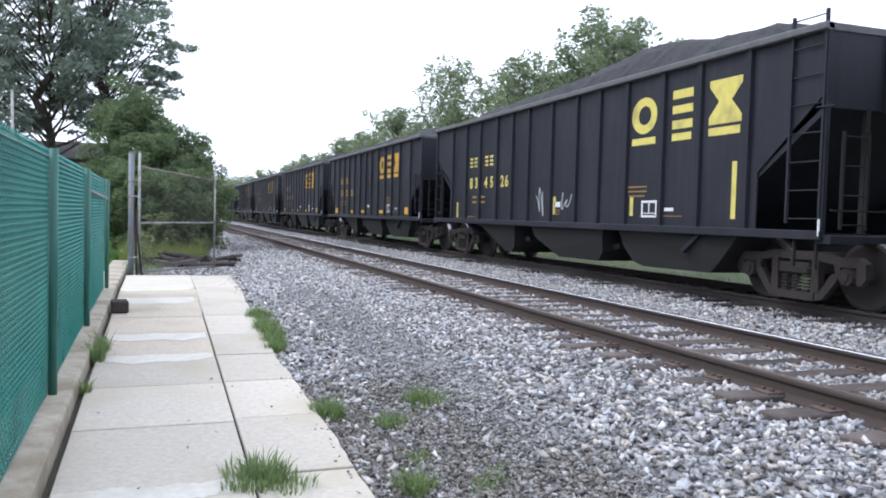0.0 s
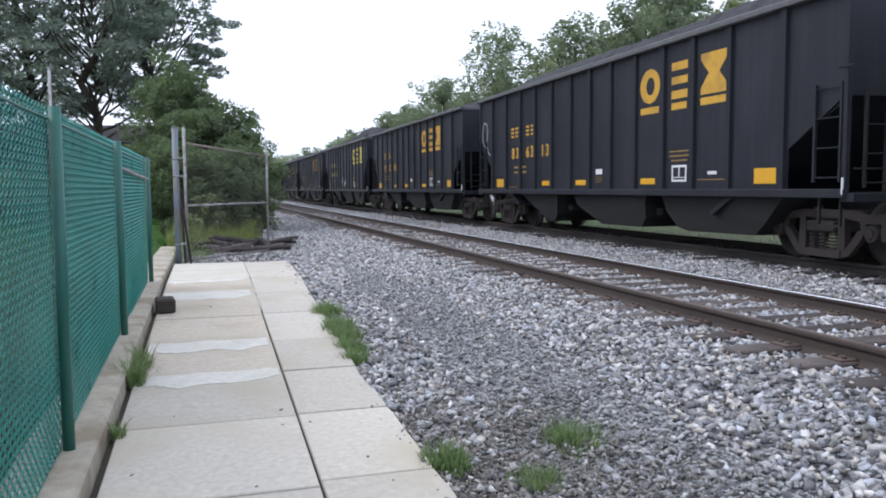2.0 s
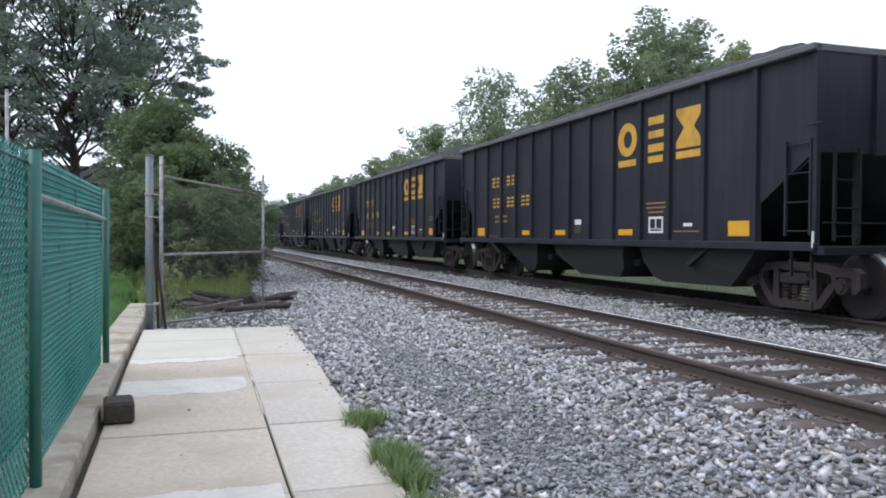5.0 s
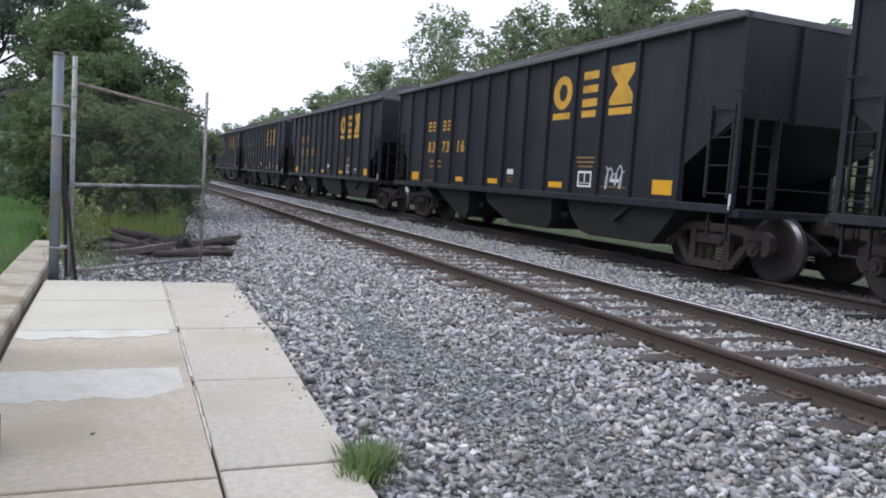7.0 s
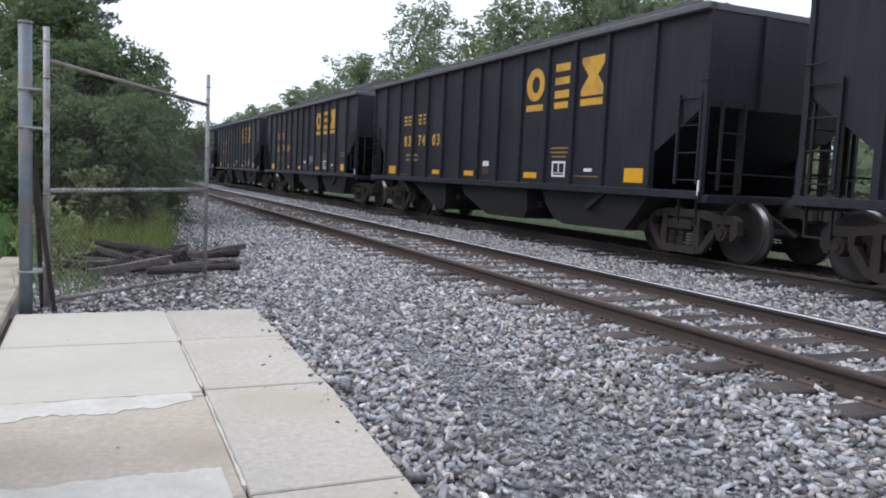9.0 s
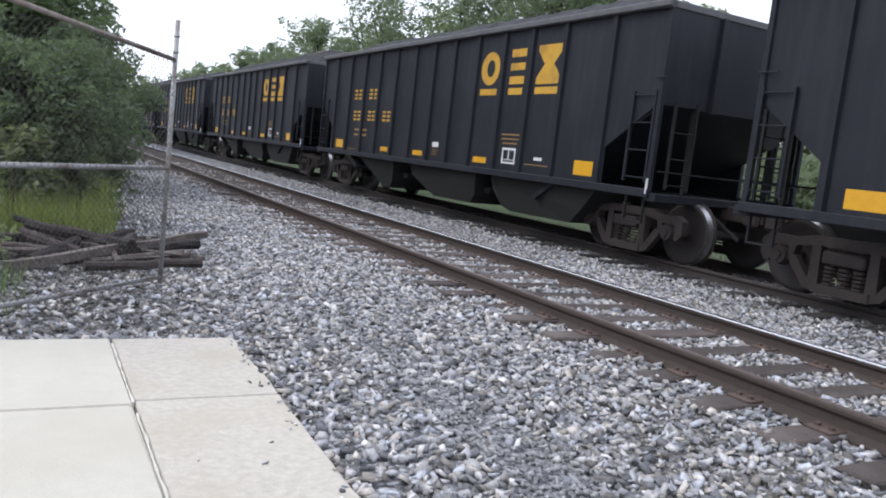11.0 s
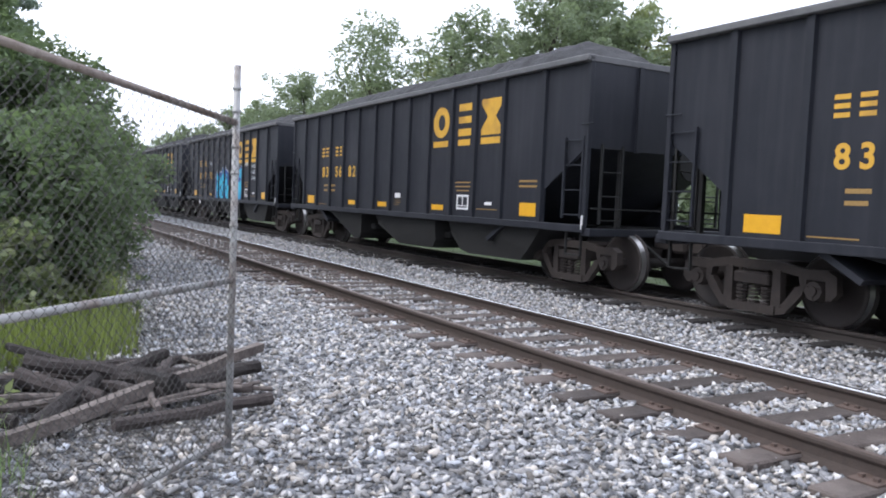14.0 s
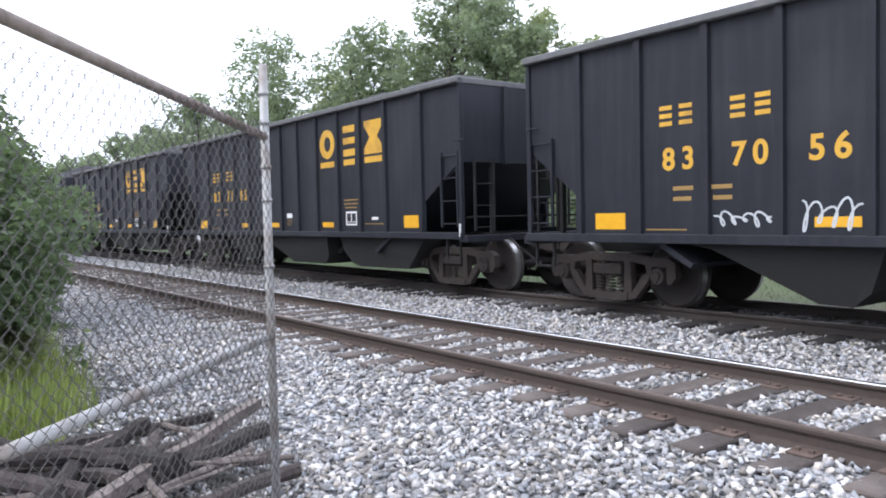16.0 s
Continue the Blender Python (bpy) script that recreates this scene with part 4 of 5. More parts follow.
    for d0, d1, z, h in ((2.78, 3.08, 1.60, 0.065), (3.30, 3.62, 1.60, 0.065), (2.78, 3.05, 1.47, 0.065), (3.36, 3.62, 1.47, 0.065), (2.35, 2.98, 1.10, 0.02), (7.42, 7.70, 1.30, 0.016), (7.42, 7.70, 1.25, 0.016), (7.42, 7.66, 1.20, 0.016),
                         (10.20, 10.80, 1.70, 0.03), (10.20, 10.80, 1.62, 0.03), (10.26, 10.74, 1.54, 0.03), (11.05, 11.80, 1.20, 0.02)):
        part("stencil_line", decal(bmesh.new(), d0, d1, z, z + h * 0.8), M_FAINT, car, "small faded stencil line")
    return car


LOGO = ((9.19, 9.86), (10.24, 10.72), (11.10, 11.81))
OLD_LOGO = ((10.28, 11.03), (11.46, 11.98), (12.38, 13.10))


def logo(car, material, places=LOGO):
    """The owner's large mark as plain shapes, each underlined."""
    (r0, r1), (b0, b1), (c0, c1) = places
    part("logo_ring", ring_mesh(r0, r1, 2.63, 3.26, 0.19), material, car, "yellow ring-shaped mark")
    for z0, z1 in ((3.12, 3.26), (2.88, 3.01), (2.63, 2.77)):
        part("logo_bar", decal(bmesh.new(), b0, b1, z0, z1), material, car, "thick yellow bar")
    waist, mid = 0.22, (c0 + c1) / 2
    right = [(c1, 3.28), (c1, 3.18), (c1 - waist, 2.95), (c1, 2.72), (c1, 2.61)]
    part("logo_cross", flat(bmesh.new(), right[::1] + [(2 * mid - d, z) for d, z in right[::-1]]), material, car, "yellow waisted cross")
    for d0, d1 in ((r0 + 0.02, r1 - 0.03), (b0, b1 - 0.02), (c0, c1 - 0.02)):
        part("logo_underline", decal(bmesh.new(), d0, d1, 2.44, 2.56), material, car)


def marks(car, material):
    """The reporting mark as plain bars."""
    for d in (2.58, 2.88, 3.60, 3.92):
        for z in (2.42, 2.52, 2.62):
            part("mark_bar", decal(bmesh.new(), d, d + 0.19, z, z + 0.055), material, car, "small yellow bar")


DIGITS = {}


def digit(c):
    if c not in DIGITS:
        cu = bpy.data.curves.new("digit", 'FONT')
        cu.body, cu.size, cu.extrude, cu.offset = "6" if c == "9" else c, 0.385, 0.002, 0.010
        ob = new("digit", cu)
        bpy.context.view_layer.update()
        me = bpy.data.meshes.new_from_object(ob.evaluated_get(bpy.context.evaluated_depsgraph_get()))
        bpy.data.objects.remove(ob)
        if c == "9":
            box_x = [v.co.x for v in me.vertices]
            box_y = [v.co.y for v in me.vertices]
            me.transform(Matrix.Translation((min(box_x) + max(box_x), min(box_y) + max(box_y), 0)) @ Matrix.Rotation(math.pi, 4, 'Z'))
        DIGITS[c] = me
    return DIGITS[c]


def number(car, text, material, places=(2.62, 2.91, 3.61, 3.89, 4.55, 4.83)):
    turn = Matrix(((0, 0, -1, 0), (-1, 0, 0, 0), (0, 1, 0, 0), (0, 0, 0, 1)))
    for i, d in enumerate(places):
        if text[i] == "-":
            part("number_bar", decal(bmesh.new(), d, d + 0.19, 1.87, 2.13), material, car)
            continue
        me = digit(text[i]).copy()
        me.materials.clear()
        me.materials.append(material)
        part("digit", me, None, car, "", Matrix.Translation((-SHEET - 0.002, u(d), 1.87)) @ turn)


def number_bars(car, material):
    for d in (2.62, 2.91, 3.61, 3.89, 4.55, 4.83):
        for z in (1.87, 1.97, 2.07):
            part("number_bar", decal(bmesh.new(), d, d + 0.19, z, z + 0.05), material, car)


def blob(d0, d1, z0, z1, power=3.0, n=22):
    """A swollen rounded outline."""
    cx, cz, rx, rz = (d0 + d1) / 2, (z0 + z1) / 2, (d1 - d0) / 2, (z1 - z0) / 2
    out = []
    for i in range(n):
        c, s = math.cos(2 * math.pi * i / n), math.sin(2 * math.pi * i / n)
        out.append((cx + rx * math.copysign(abs(c) ** (2 / power), c), cz + rz * math.copysign(abs(s) ** (2 / power), s)))
    return out


def scribble(car, d0, d1, z0, z1, seed, material=None, w=0.022):
    """A sprayed tag that cannot be read: one crooked line."""
    rr = random.Random(seed)
    bm = bmesh.new()
    turns = max(2, int((d1 - d0) / 0.13))
    n = turns * 12
    f1, f2 = rr.uniform(0, 6.28), rr.uniform(0.5, 0.9)
    p = None
    for i in range(n + 1):
        a = 2 * math.pi * turns * i / n
        q = (d0 + (d1 - d0) * i / n + 0.06 * math.sin(a + f1), (z0 + z1) / 2 + (z1 - z0) / 2 * math.cos(a) * (f2 + 0.35 * math.sin(a * 0.37 + f1)))
        if p:
            dx, dz = q[0] - p[0], q[1] - p[1]
            l = math.hypot(dx, dz) or 1
            nx, nz = -dz / l * w / 2, dx / l * w / 2
            flat(bm, [(p[0] + nx, p[1] + nz), (q[0] + nx, q[1] + nz), (q[0] - nx, q[1] - nz), (p[0] - nx, p[1] - nz)], 0.005 + 0.00005 * i)
        p = q
    part("spray_tag", bm, material or M_SPRAY, car, "white sprayed scribble")


MURAL = 0.28           # the sprayed shapes' shift along the body


def mural(car):
    """Two swollen blue sprayed shapes with navy shadows and a pale edge, running over the ribs."""
    one = [(5.40, 1.04), (5.42, 1.85), (5.58, 2.15), (5.85, 2.26), (6.02, 2.18), (6.15, 2.08), (6.35, 2.12), (6.55, 2.28), (6.78, 2.40), (6.96, 2.33), (7.10, 2.18), (7.28, 2.20), (7.45, 2.08), (7.68, 2.18), (7.66, 1.55), (7.74, 1.04)]
    two = [(8.03, 1.04), (7.97, 1.92), (8.15, 2.06), (8.30, 2.28), (8.55, 2.40), (8.78, 2.28), (8.90, 2.12), (9.10, 2.10), (9.25, 2.24), (9.50, 2.35), (9.76, 2.31), (9.76, 1.62), (9.62, 1.52), (9.58, 1.04)]
    for shape in (one, two):
        cx = sum(p[0] for p in shape) / len(shape)
        grown = [(cx + (d - cx) * 1.035, z if z < 1.1 else z + 0.035) for d, z in shape]
        part("pale_edge", flat(bmesh.new(), grown[::-1], 0.005, MURAL), M_SPRAY, car, "pale sprayed outline")
        part("navy_shadow", flat(bmesh.new(), shape[::-1], 0.008, MURAL), M_NAVY, car, "navy sprayed shadow")
    for i, (d0, d1, z0, z1) in enumerate(((5.56, 5.98, 1.05, 2.10), (6.02, 6.48, 1.05, 1.98), (6.52, 6.98, 1.05, 2.24), (7.08, 7.36, 1.30, 2.06), (7.10, 7.70, 1.05, 1.58), (6.2, 6.75, 1.05, 1.5),
                                          (8.24, 8.78, 1.05, 2.24), (8.82, 9.08, 1.20, 1.98), (9.20, 9.72, 1.86, 2.22), (9.36, 9.72, 1.52, 1.80), (8.84, 9.50, 1.05, 1.72))):
        part("cyan_shape", flat(bmesh.new(), blob(d0, d1, z0, z1)[::-1], 0.011 + 0.0006 * i, MURAL), M_CYAN, car, "cyan sprayed swollen shape")
    for d, top in ((6.25, 2.0), (7.18, 2.2), (9.05, 2.0)):
        part("painted_rib", boxes(((-1.597, u(d) - 0.052, 1.05), (-1.585, u(d) + 0.052, top))), M_CYAN, car, "cyan paint over a rib")
    scribble(car, 7.35, 7.75, 1.25, 1.50, 5, M_NAVY)
    scribble(car, 9.15, 9.65, 1.25, 1.60, 6, M_NAVY)
    scribble(car, 4.50, 5.18, 2.42, 2.66, 7)
    scribble(car, 10.2, 10.85, 2.30, 2.46, 8)
    for i, z in enumerate((2.30, 2.08, 1.86)):
        scribble(car, 11.18, 11.68, z - 0.07, z + 0.07, 11 + i)


WAGONS = {}
NUMBERS = {0: "834526", 1: "835381", 2: "836313", 3: "835398", 4: "835849", 7: "837316", 8: "837084", 9: "837403", 10: "83541-", 12: "835887", 13: "837175",
           14: "835682", 15: "836263", 16: "837165", 17: "837056"}


LAG = {0.5: -0.52, 1: -0.14, 1.5: -0.45, 2: -0.12, 2.5: -0.40, 3: -0.16, 3.5: -0.47, 4: -0.18, 6.5: -0.36, 7: -0.04, 7.5: -0.36, 8: -0.03, 8.5: -0.34, 11.5: -0.30,
       12.5: -0.33, 13: 0.06, 13.5: -0.28, 14: 0.03, 14.5: -0.26, 15: 0.06, 15.5: -0.25, 16: 0.09}
TIMES = [0.5 * i for i in range(9)] + [6.5 + 0.5 * i for i in range(6)] + [11.5 + 0.5 * i for i in range(10)]


def wagon_place(k, t):
    """Where wagon k stands at t seconds: an even run with a slight surge."""
    return pose(TRACK_B, FIRST + SPEED * t + LAG.get(t, 0.0) - PITCH * k, RAIL)


def build_train():
    first = build_wagon()
    for k in range(-14, 19):
        old = k == 0
        if old:
            car = build_wagon(-0.12, 14.70, OLD_RIBS, (1.22, 2.10, 2.76), (1.23, 1.85, 2.85), (8, 0.56, 2.72), 2.62, "older faded dark hopper wagon heaped high with coal")
            car.matrix_basis = wagon_place(k, 0)
        else:
            car = copy_thing(first, wagon_place(k, 0))
        paint = M_YELOLD if old else M_YEL
        logo(car, paint, OLD_LOGO if old else LOGO)
        marks(car, paint)
        if k in NUMBERS:
            number(car, NUMBERS[k], paint, (2.58, 2.93, 3.58, 3.95, 4.60, 4.86) if old else (2.62, 2.91, 3.61, 3.89, 4.55, 4.83))
        else:
            number_bars(car, paint)
        part("coal_load", HEAPS[3 if old else 1 if k in (1, 3, 15, 16, 17) else 2 * (k % 2)], None, car, "heaped black coal")
        WAGONS[k] = car
    for k in (3, 4, 8, 14):
        for z in (1.72, 1.63):
            part("stencil_line", decal(bmesh.new(), 12.45, 12.98, z, z + 0.035), M_FAINT, WAGONS[k], "small faded stencil line")
    mural(WAGONS[13])
    for k, d0, d1, z0, z1 in ((17, 3.40, 4.15, 1.13, 1.34), (17, 4.45, 5.10, 1.12, 1.42), (7, 11.15, 11.7, 1.15, 1.6), (8, 8.3, 8.8, 1.3, 1.7), (0, 6.62, 6.95, 1.2, 1.75), (0, 7.75, 8.12, 1.2, 1.7)):
        scribble(WAGONS[k], d0, d1, z0, z1, k * 3 + int(d0))
    bm, loop = bmesh.new(), [(0.62, 1.95), (0.50, 2.25), (0.30, 2.45), (0.28, 2.75), (0.42, 2.98), (0.62, 2.95), (0.72, 2.65), (0.60, 2.35), (0.78, 2.10), (0.95, 2.02)]
    for i, (p, q) in enumerate(zip(loop, loop[1:])):
        d = Vector((q[0] - p[0], q[1] - p[1])).normalized() * 0.013
        flat(bm, [(p[0] - d.y, p[1] + d.x), (q[0] - d.y, q[1] + d.x), (q[0] + d.y, q[1] - d.x), (p[0] + d.y, p[1] - d.x)], 0.005 + 0.0002 * i)
    part("spray_tag", bm, M_SPRAY, WAGONS[2], "white sprayed loop")
    # the oldest wagon has upright yellow bars in place of reflectors, and its box elsewhere
    for o in list(WAGONS[0].children):
        if o.name.startswith("reflector"):
            bpy.data.objects.remove(o)
        elif o.name.startswith("data_box"):
            o.location.y -= 0.38
    for d, z0, z1 in ((1.64, 1.08, 1.5), (7.39, 1.2, 1.58), (10.30, 1.2, 1.53), (12.95, 1.18, 2.03)):
        part("upright_bar", decal(bmesh.new(), d, d + 0.10, z0, z1), M_YELOLD, WAGONS[0], "upright faded yellow bar")
    for o in (*first.children_recursive, first):
        bpy.data.objects.remove(o)


build_train()


# ---------------------------------------------------------------- trees, shrubs and grass
M_MEADOW = leaf_mat("meadow_blades", (0.06, 0.085, 0.03), (0.10, 0.12, 0.05), 0.2)

def leaves(name, centres, count, size, material, parent, seed, label="", droop=0.3):
    """Thousands of small bent leaves gathered in clumps round the given centres (x, y, z, radius, flatness)."""
    g = np.random.default_rng(seed)
    c = np.array(centres, float)
    pick = g.choice(len(c), count, p=(c[:, 3] ** 2) / (c[:, 3] ** 2).sum())
    d = g.normal(size=(count, 3))
    d /= np.linalg.norm(d, axis=1)[:, None]
    r = c[pick, 3][:, None] * g.uniform(0.25, 1.0, (count, 1)) ** 0.6
    d[:, 2] *= c[pick, 4]
    pos = c[pick, :3] + d * r
    a = g.normal(size=(count, 3))
    a[:, 2] = a[:, 2] * 0.5 - droop
    a /= np.linalg.norm(a, axis=1)[:, None]
    b = np.cross(a, g.normal(size=(count, 3)))
    b /= np.linalg.norm(b, axis=1)[:, None]
    s = g.uniform(0.55, 1.2, (count, 1)) * size
    n = np.cross(a, b)
    quad = np.stack([pos - a * s, pos + b * s * 0.42 + n * s * 0.12, pos + a * s, pos - b * s * 0.42 + n * s * 0.12], 1).reshape(-1, 3)
    me = bpy.data.meshes.new(name)
    me.vertices.add(len(quad))
    me.vertices.foreach_set("co", quad.ravel())
    me.loops.add(len(quad))
    me.loops.foreach_set("vertex_index", np.arange(len(quad), dtype=np.int32))
    me.polygons.add(count)
    me.polygons.foreach_set("loop_start", np.arange(0, len(quad), 4, dtype=np.int32))
    me.update(calc_edges=True)
    me.materials.append(material)
    ob = new(name, me)
    ob.parent = parent
    ob["kind"] = "stuff"
    if label:
        ob["label"] = label
    return ob


def limb(bm, p, q, r0, r1, rr, bends=4, sides=7):
    """A crooked tapering limb."""
    p, q = Vector(p), Vector(q)
    prev, pr = p, r0
    for i in range(1, bends + 1):
        f = i / bends
        at = p.lerp(q, f)
        if i < bends:
            at += Vector((rr.uniform(-1, 1), rr.uniform(-1, 1), rr.uniform(-0.5, 0.5))) * (q - p).length * 0.05
        r = r0 + (r1 - r0) * f
        rod(bm, prev, at + (at - prev) * 0.03, pr, r, sides)
        prev, pr = at, r
    return bm


def tree(x, y, h, width, seed, leaf, count, size, label, bare=0.25, lobes=26, trunk_r=None, flat=0.75, multi=1, category="tree", name="tree", base=0.0, lobe_r=0.17):
    rr = random.Random(seed)
    t = thing(name, label, category, m=pose(x, y, base))
    trunk_r = trunk_r or h * 0.018
    bm = bmesh.new()
    tops = []
    for k in range(multi):
        lean = Vector((rr.uniform(-0.08, 0.08), rr.uniform(-0.08, 0.08), 0)) * h * (2 if multi > 1 else 1)
        top = Vector((lean.x, lean.y, h * 0.86))
        off = Vector((rr.uniform(-0.3, 0.3), rr.uniform(-0.3, 0.3), 0)) * (multi > 1)
        limb(bm, off + Vector((0, 0, -0.1)), top, trunk_r / multi ** 0.5, trunk_r * 0.2, rr, 7, 9)
        tops.append((off, top))
    part("trunk", smooth_cap(bm), M_BARK, t, "dark bark")
    centres = []
    for i in range(lobes):
        f = bare + (1 - bare) * ((i + 0.5) / lobes)
        a = i * 2.399 + rr.uniform(-0.5, 0.5)
        g = (f - bare) / (1 - bare)
        reach = width / 2 * (math.sin(math.pi * (0.16 + 0.80 * g)) ** 0.75) * rr.uniform(0.55, 0.98)
        c = Vector((math.cos(a) * reach, math.sin(a) * reach, h * (f * 0.95 + rr.uniform(-0.03, 0.03))))
        r = width * lobe_r * rr.uniform(0.7, 1.35)
        c.z = min(c.z, h - r * flat)
        centres.append((*c, r, flat))
        for f2 in (0.5, 0.75):
            o = Vector((0, 0, h * f * 0.72)).lerp(c, f2)
            centres.append((*o, r * rr.uniform(0.45, 0.75), flat))
        for _ in range(3):
            o = Vector((rr.gauss(0, 1), rr.gauss(0, 1), rr.gauss(0, 0.6))) * r * 0.7
            centres.append((*(c + o), r * rr.uniform(0.3, 0.6), flat))
        if i % 2 == 0 or lobes < 20:
            off, top = tops[i % multi]
            root = off.lerp(top, max(0.12, f * 0.72))
            part("limb", limb(bmesh.new(), root, c, trunk_r * 0.32 * (1.1 - f * 0.6), trunk_r * 0.06, rr, 4, 6), M_BARK, t)
    leaves("crown", centres, count, size, leaf, t, seed, "uneven leafy crown")
    return t


def make_house():
    """A long low house, half hidden behind the hedge and the tall trees."""
    house = thing("house", "long low grey house with a dark shingled roof", "house", m=pose(-26, 66, 0))
    wall = part("wall", boxes(((-18, 0, -0.1), (17.6, 8.0, 4.75))), mat("grey_siding", (0.17, 0.175, 0.18), (0.21, 0.215, 0.22), 3, 0.8, 0.1, 30, c3=(0.14, 0.145, 0.15)), house, "plain grey siding")
    part("roof", prism(bmesh.new(), [(-0.7, 4.62), (-0.7, 4.80), (4.0, 6.35), (8.7, 4.80), (8.7, 4.62)], 0, -18.6, 18.2), mat("dark_shingles", (0.022, 0.020, 0.020), (0.04, 0.037, 0.036), 5, 0.9, 0.5, 12), house, "dark weathered shingles")
    part("fascia", boxes(((-18.6, -0.74, 4.52), (18.2, -0.70, 4.80))), mat("dark_fascia", (0.03, 0.028, 0.027), (0.045, 0.042, 0.04), 6, 0.7), house)


# Leaves of the tall trees: haze painted in as a paler, bluer green.
M_LEAF_HAZED = leaf_mat("haze_paled_tree_leaves", (0.160, 0.190, 0.186), (0.205, 0.242, 0.226), 0.52)
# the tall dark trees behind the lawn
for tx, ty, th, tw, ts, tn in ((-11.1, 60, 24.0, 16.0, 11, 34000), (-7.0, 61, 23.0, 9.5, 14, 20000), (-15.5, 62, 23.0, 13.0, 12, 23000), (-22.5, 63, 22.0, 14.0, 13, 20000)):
    tree(tx, ty, th, tw, ts, M_LEAF_HAZED, tn, 0.17, "tall dark spreading tree with open limbs behind the lawn", 0.29, 110, 0.36, 0.40, lobe_r=0.068)
make_house()
# the shrubs behind the gate
tree(-5.2, 30.0, 5.4, 3.6, 21, M_LEAF_B, 22000, 0.085, "large green shrub behind the gate", 0.10, 30, 0.07, 0.8, 4, "shrub", "shrub", lobe_r=0.16)
tree(-4.3, 27.0, 3.7, 2.7, 22, M_LEAF_B, 16000, 0.08, "large green shrub behind the gate", 0.06, 26, 0.06, 0.8, 4, "shrub", "shrub", lobe_r=0.17)
tree(-3.55, 31.2, 4.4, 3.5, 23, M_LEAF_B, 20000, 0.08, "dark green shrub beside the ballast", 0.06, 24, 0.06, 0.8, 4, "shrub", "shrub", lobe_r=0.17)
tree(-3.5, 37.0, 3.6, 3.0, 24, M_LEAF_A, 12000, 0.09, "dark green shrub beside the ballast", 0.05, 22, 0.06, 0.8, 3, "shrub", "shrub", lobe_r=0.18)
tree(-3.3, 28.0, 2.7, 2.4, 29, M_LEAF_B, 10000, 0.08, "spreading green shrub beside the ballast", 0.05, 20, 0.05, 0.75, 4, "shrub", "shrub", lobe_r=0.18)
tree(-4.05, 23.1, 2.3, 2.1, 30, M_LEAF_B, 16000, 0.06, "dense dark green shrub behind the gate leaf", 0.24, 24, 0.05, 0.8, 4, "shrub", "shrub", lobe_r=0.17)
tree(-5.0, 23.6, 2.6, 2.0, 25, M_LEAF_B, 9000, 0.07, "leafy shrub among the gate's weeds", 0.06, 18, 0.04, 0.8, 4, "shrub", "shrub", lobe_r=0.18)
tree(-9.0, 36.0, 2.3, 5.0, 26, M_LEAF_A, 14000, 0.10, "dark hedge shrub at the lawn's edge", 0.03, 24, 0.06, 0.7, 4, "shrub", "shrub", lobe_r=0.18)
tree(-13.5, 38.0, 2.3, 6.0, 27, M_LEAF_A, 14000, 0.10, "dark hedge shrub at the lawn's edge", 0.03, 24, 0.06, 0.7, 4, "shrub", "shrub", lobe_r=0.18)
tree(-19.0, 39.0, 2.3, 6.0, 28, M_LEAF_A, 12000, 0.10, "dark hedge shrub at the lawn's edge", 0.03, 24, 0.06, 0.7, 4, "shrub", "shrub", lobe_r=0.18)
tree(-4.25, 22.0, 1.25, 0.75, 31, M_LEAF_D, 500, 0.075, "pale leafy sapling in the tall grass", 0.25, 12, 0.015, 0.9, 2, "sapling", "sapling", lobe_r=0.2)
tree(-3.65, 22.8, 1.05, 0.7, 32, M_LEAF_D, 420, 0.075, "pale leafy sapling in the tall grass", 0.25, 12, 0.015, 0.9, 2, "sapling", "sapling", lobe_r=0.2)
tree(-4.75, 18.6, 0.9, 0.6, 33, M_LEAF_D, 500, 0.05, "pale weed beside the gate", 0.15, 12, 0.012, 0.9, 2, "weed", "weed_plant", lobe_r=0.2)
# the row of trees beyond the train
FAR_ROW = ((26.4, 83, 18.8, 13.0, 0), (24.0, 97, 15.0, 12.0, 0), (25.0, 114, 13.5, 12.0, 0), (28.0, 68, 17.0, 12.0, 0), (30.0, 59, 18.8, 11.5, 0), (29.5, 75, 14.5, 11.0, 1), (35.5, 52, 13.5, 8.5, 1),
           (36.5, 33, 14.0, 8.0, 0), (41.0, 24, 14.5, 9.0, 0), (26.0, 132, 14.0, 13.0, 0), (25.0, 155, 13.0, 13.0, 0), (27.0, 185, 13.5, 15.0, 0), (24.0, 225, 13.0, 16.0, 0), (20.0, 280, 12.0, 18.0, 0), (47.0, 10, 14.0, 9.0, 0), (34.0, 61, 19.4, 10.0, 0), (39.2, 61, 18.2, 9.5, 1), (31.5, 55, 14.5, 10.0, 0), (31.0, 66, 15.5, 11.0, 0), (28.5, 90, 14.5, 12.0, 0), (28.0, 105, 13.0, 12.0, 0), (36.0, 44, 12.5, 8.0, 0), (29.0, 123, 12.0, 12.0, 0), (10.0, 380, 16.0, 26.0, 0), (-6.0, 420, 17.0, 26.0, 0), (26.0, 360, 17.0, 26.0, 0))
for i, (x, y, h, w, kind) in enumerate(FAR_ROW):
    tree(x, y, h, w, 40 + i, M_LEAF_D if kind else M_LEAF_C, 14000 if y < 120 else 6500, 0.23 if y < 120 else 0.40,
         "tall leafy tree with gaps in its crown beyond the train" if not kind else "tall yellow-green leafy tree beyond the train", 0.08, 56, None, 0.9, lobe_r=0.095)


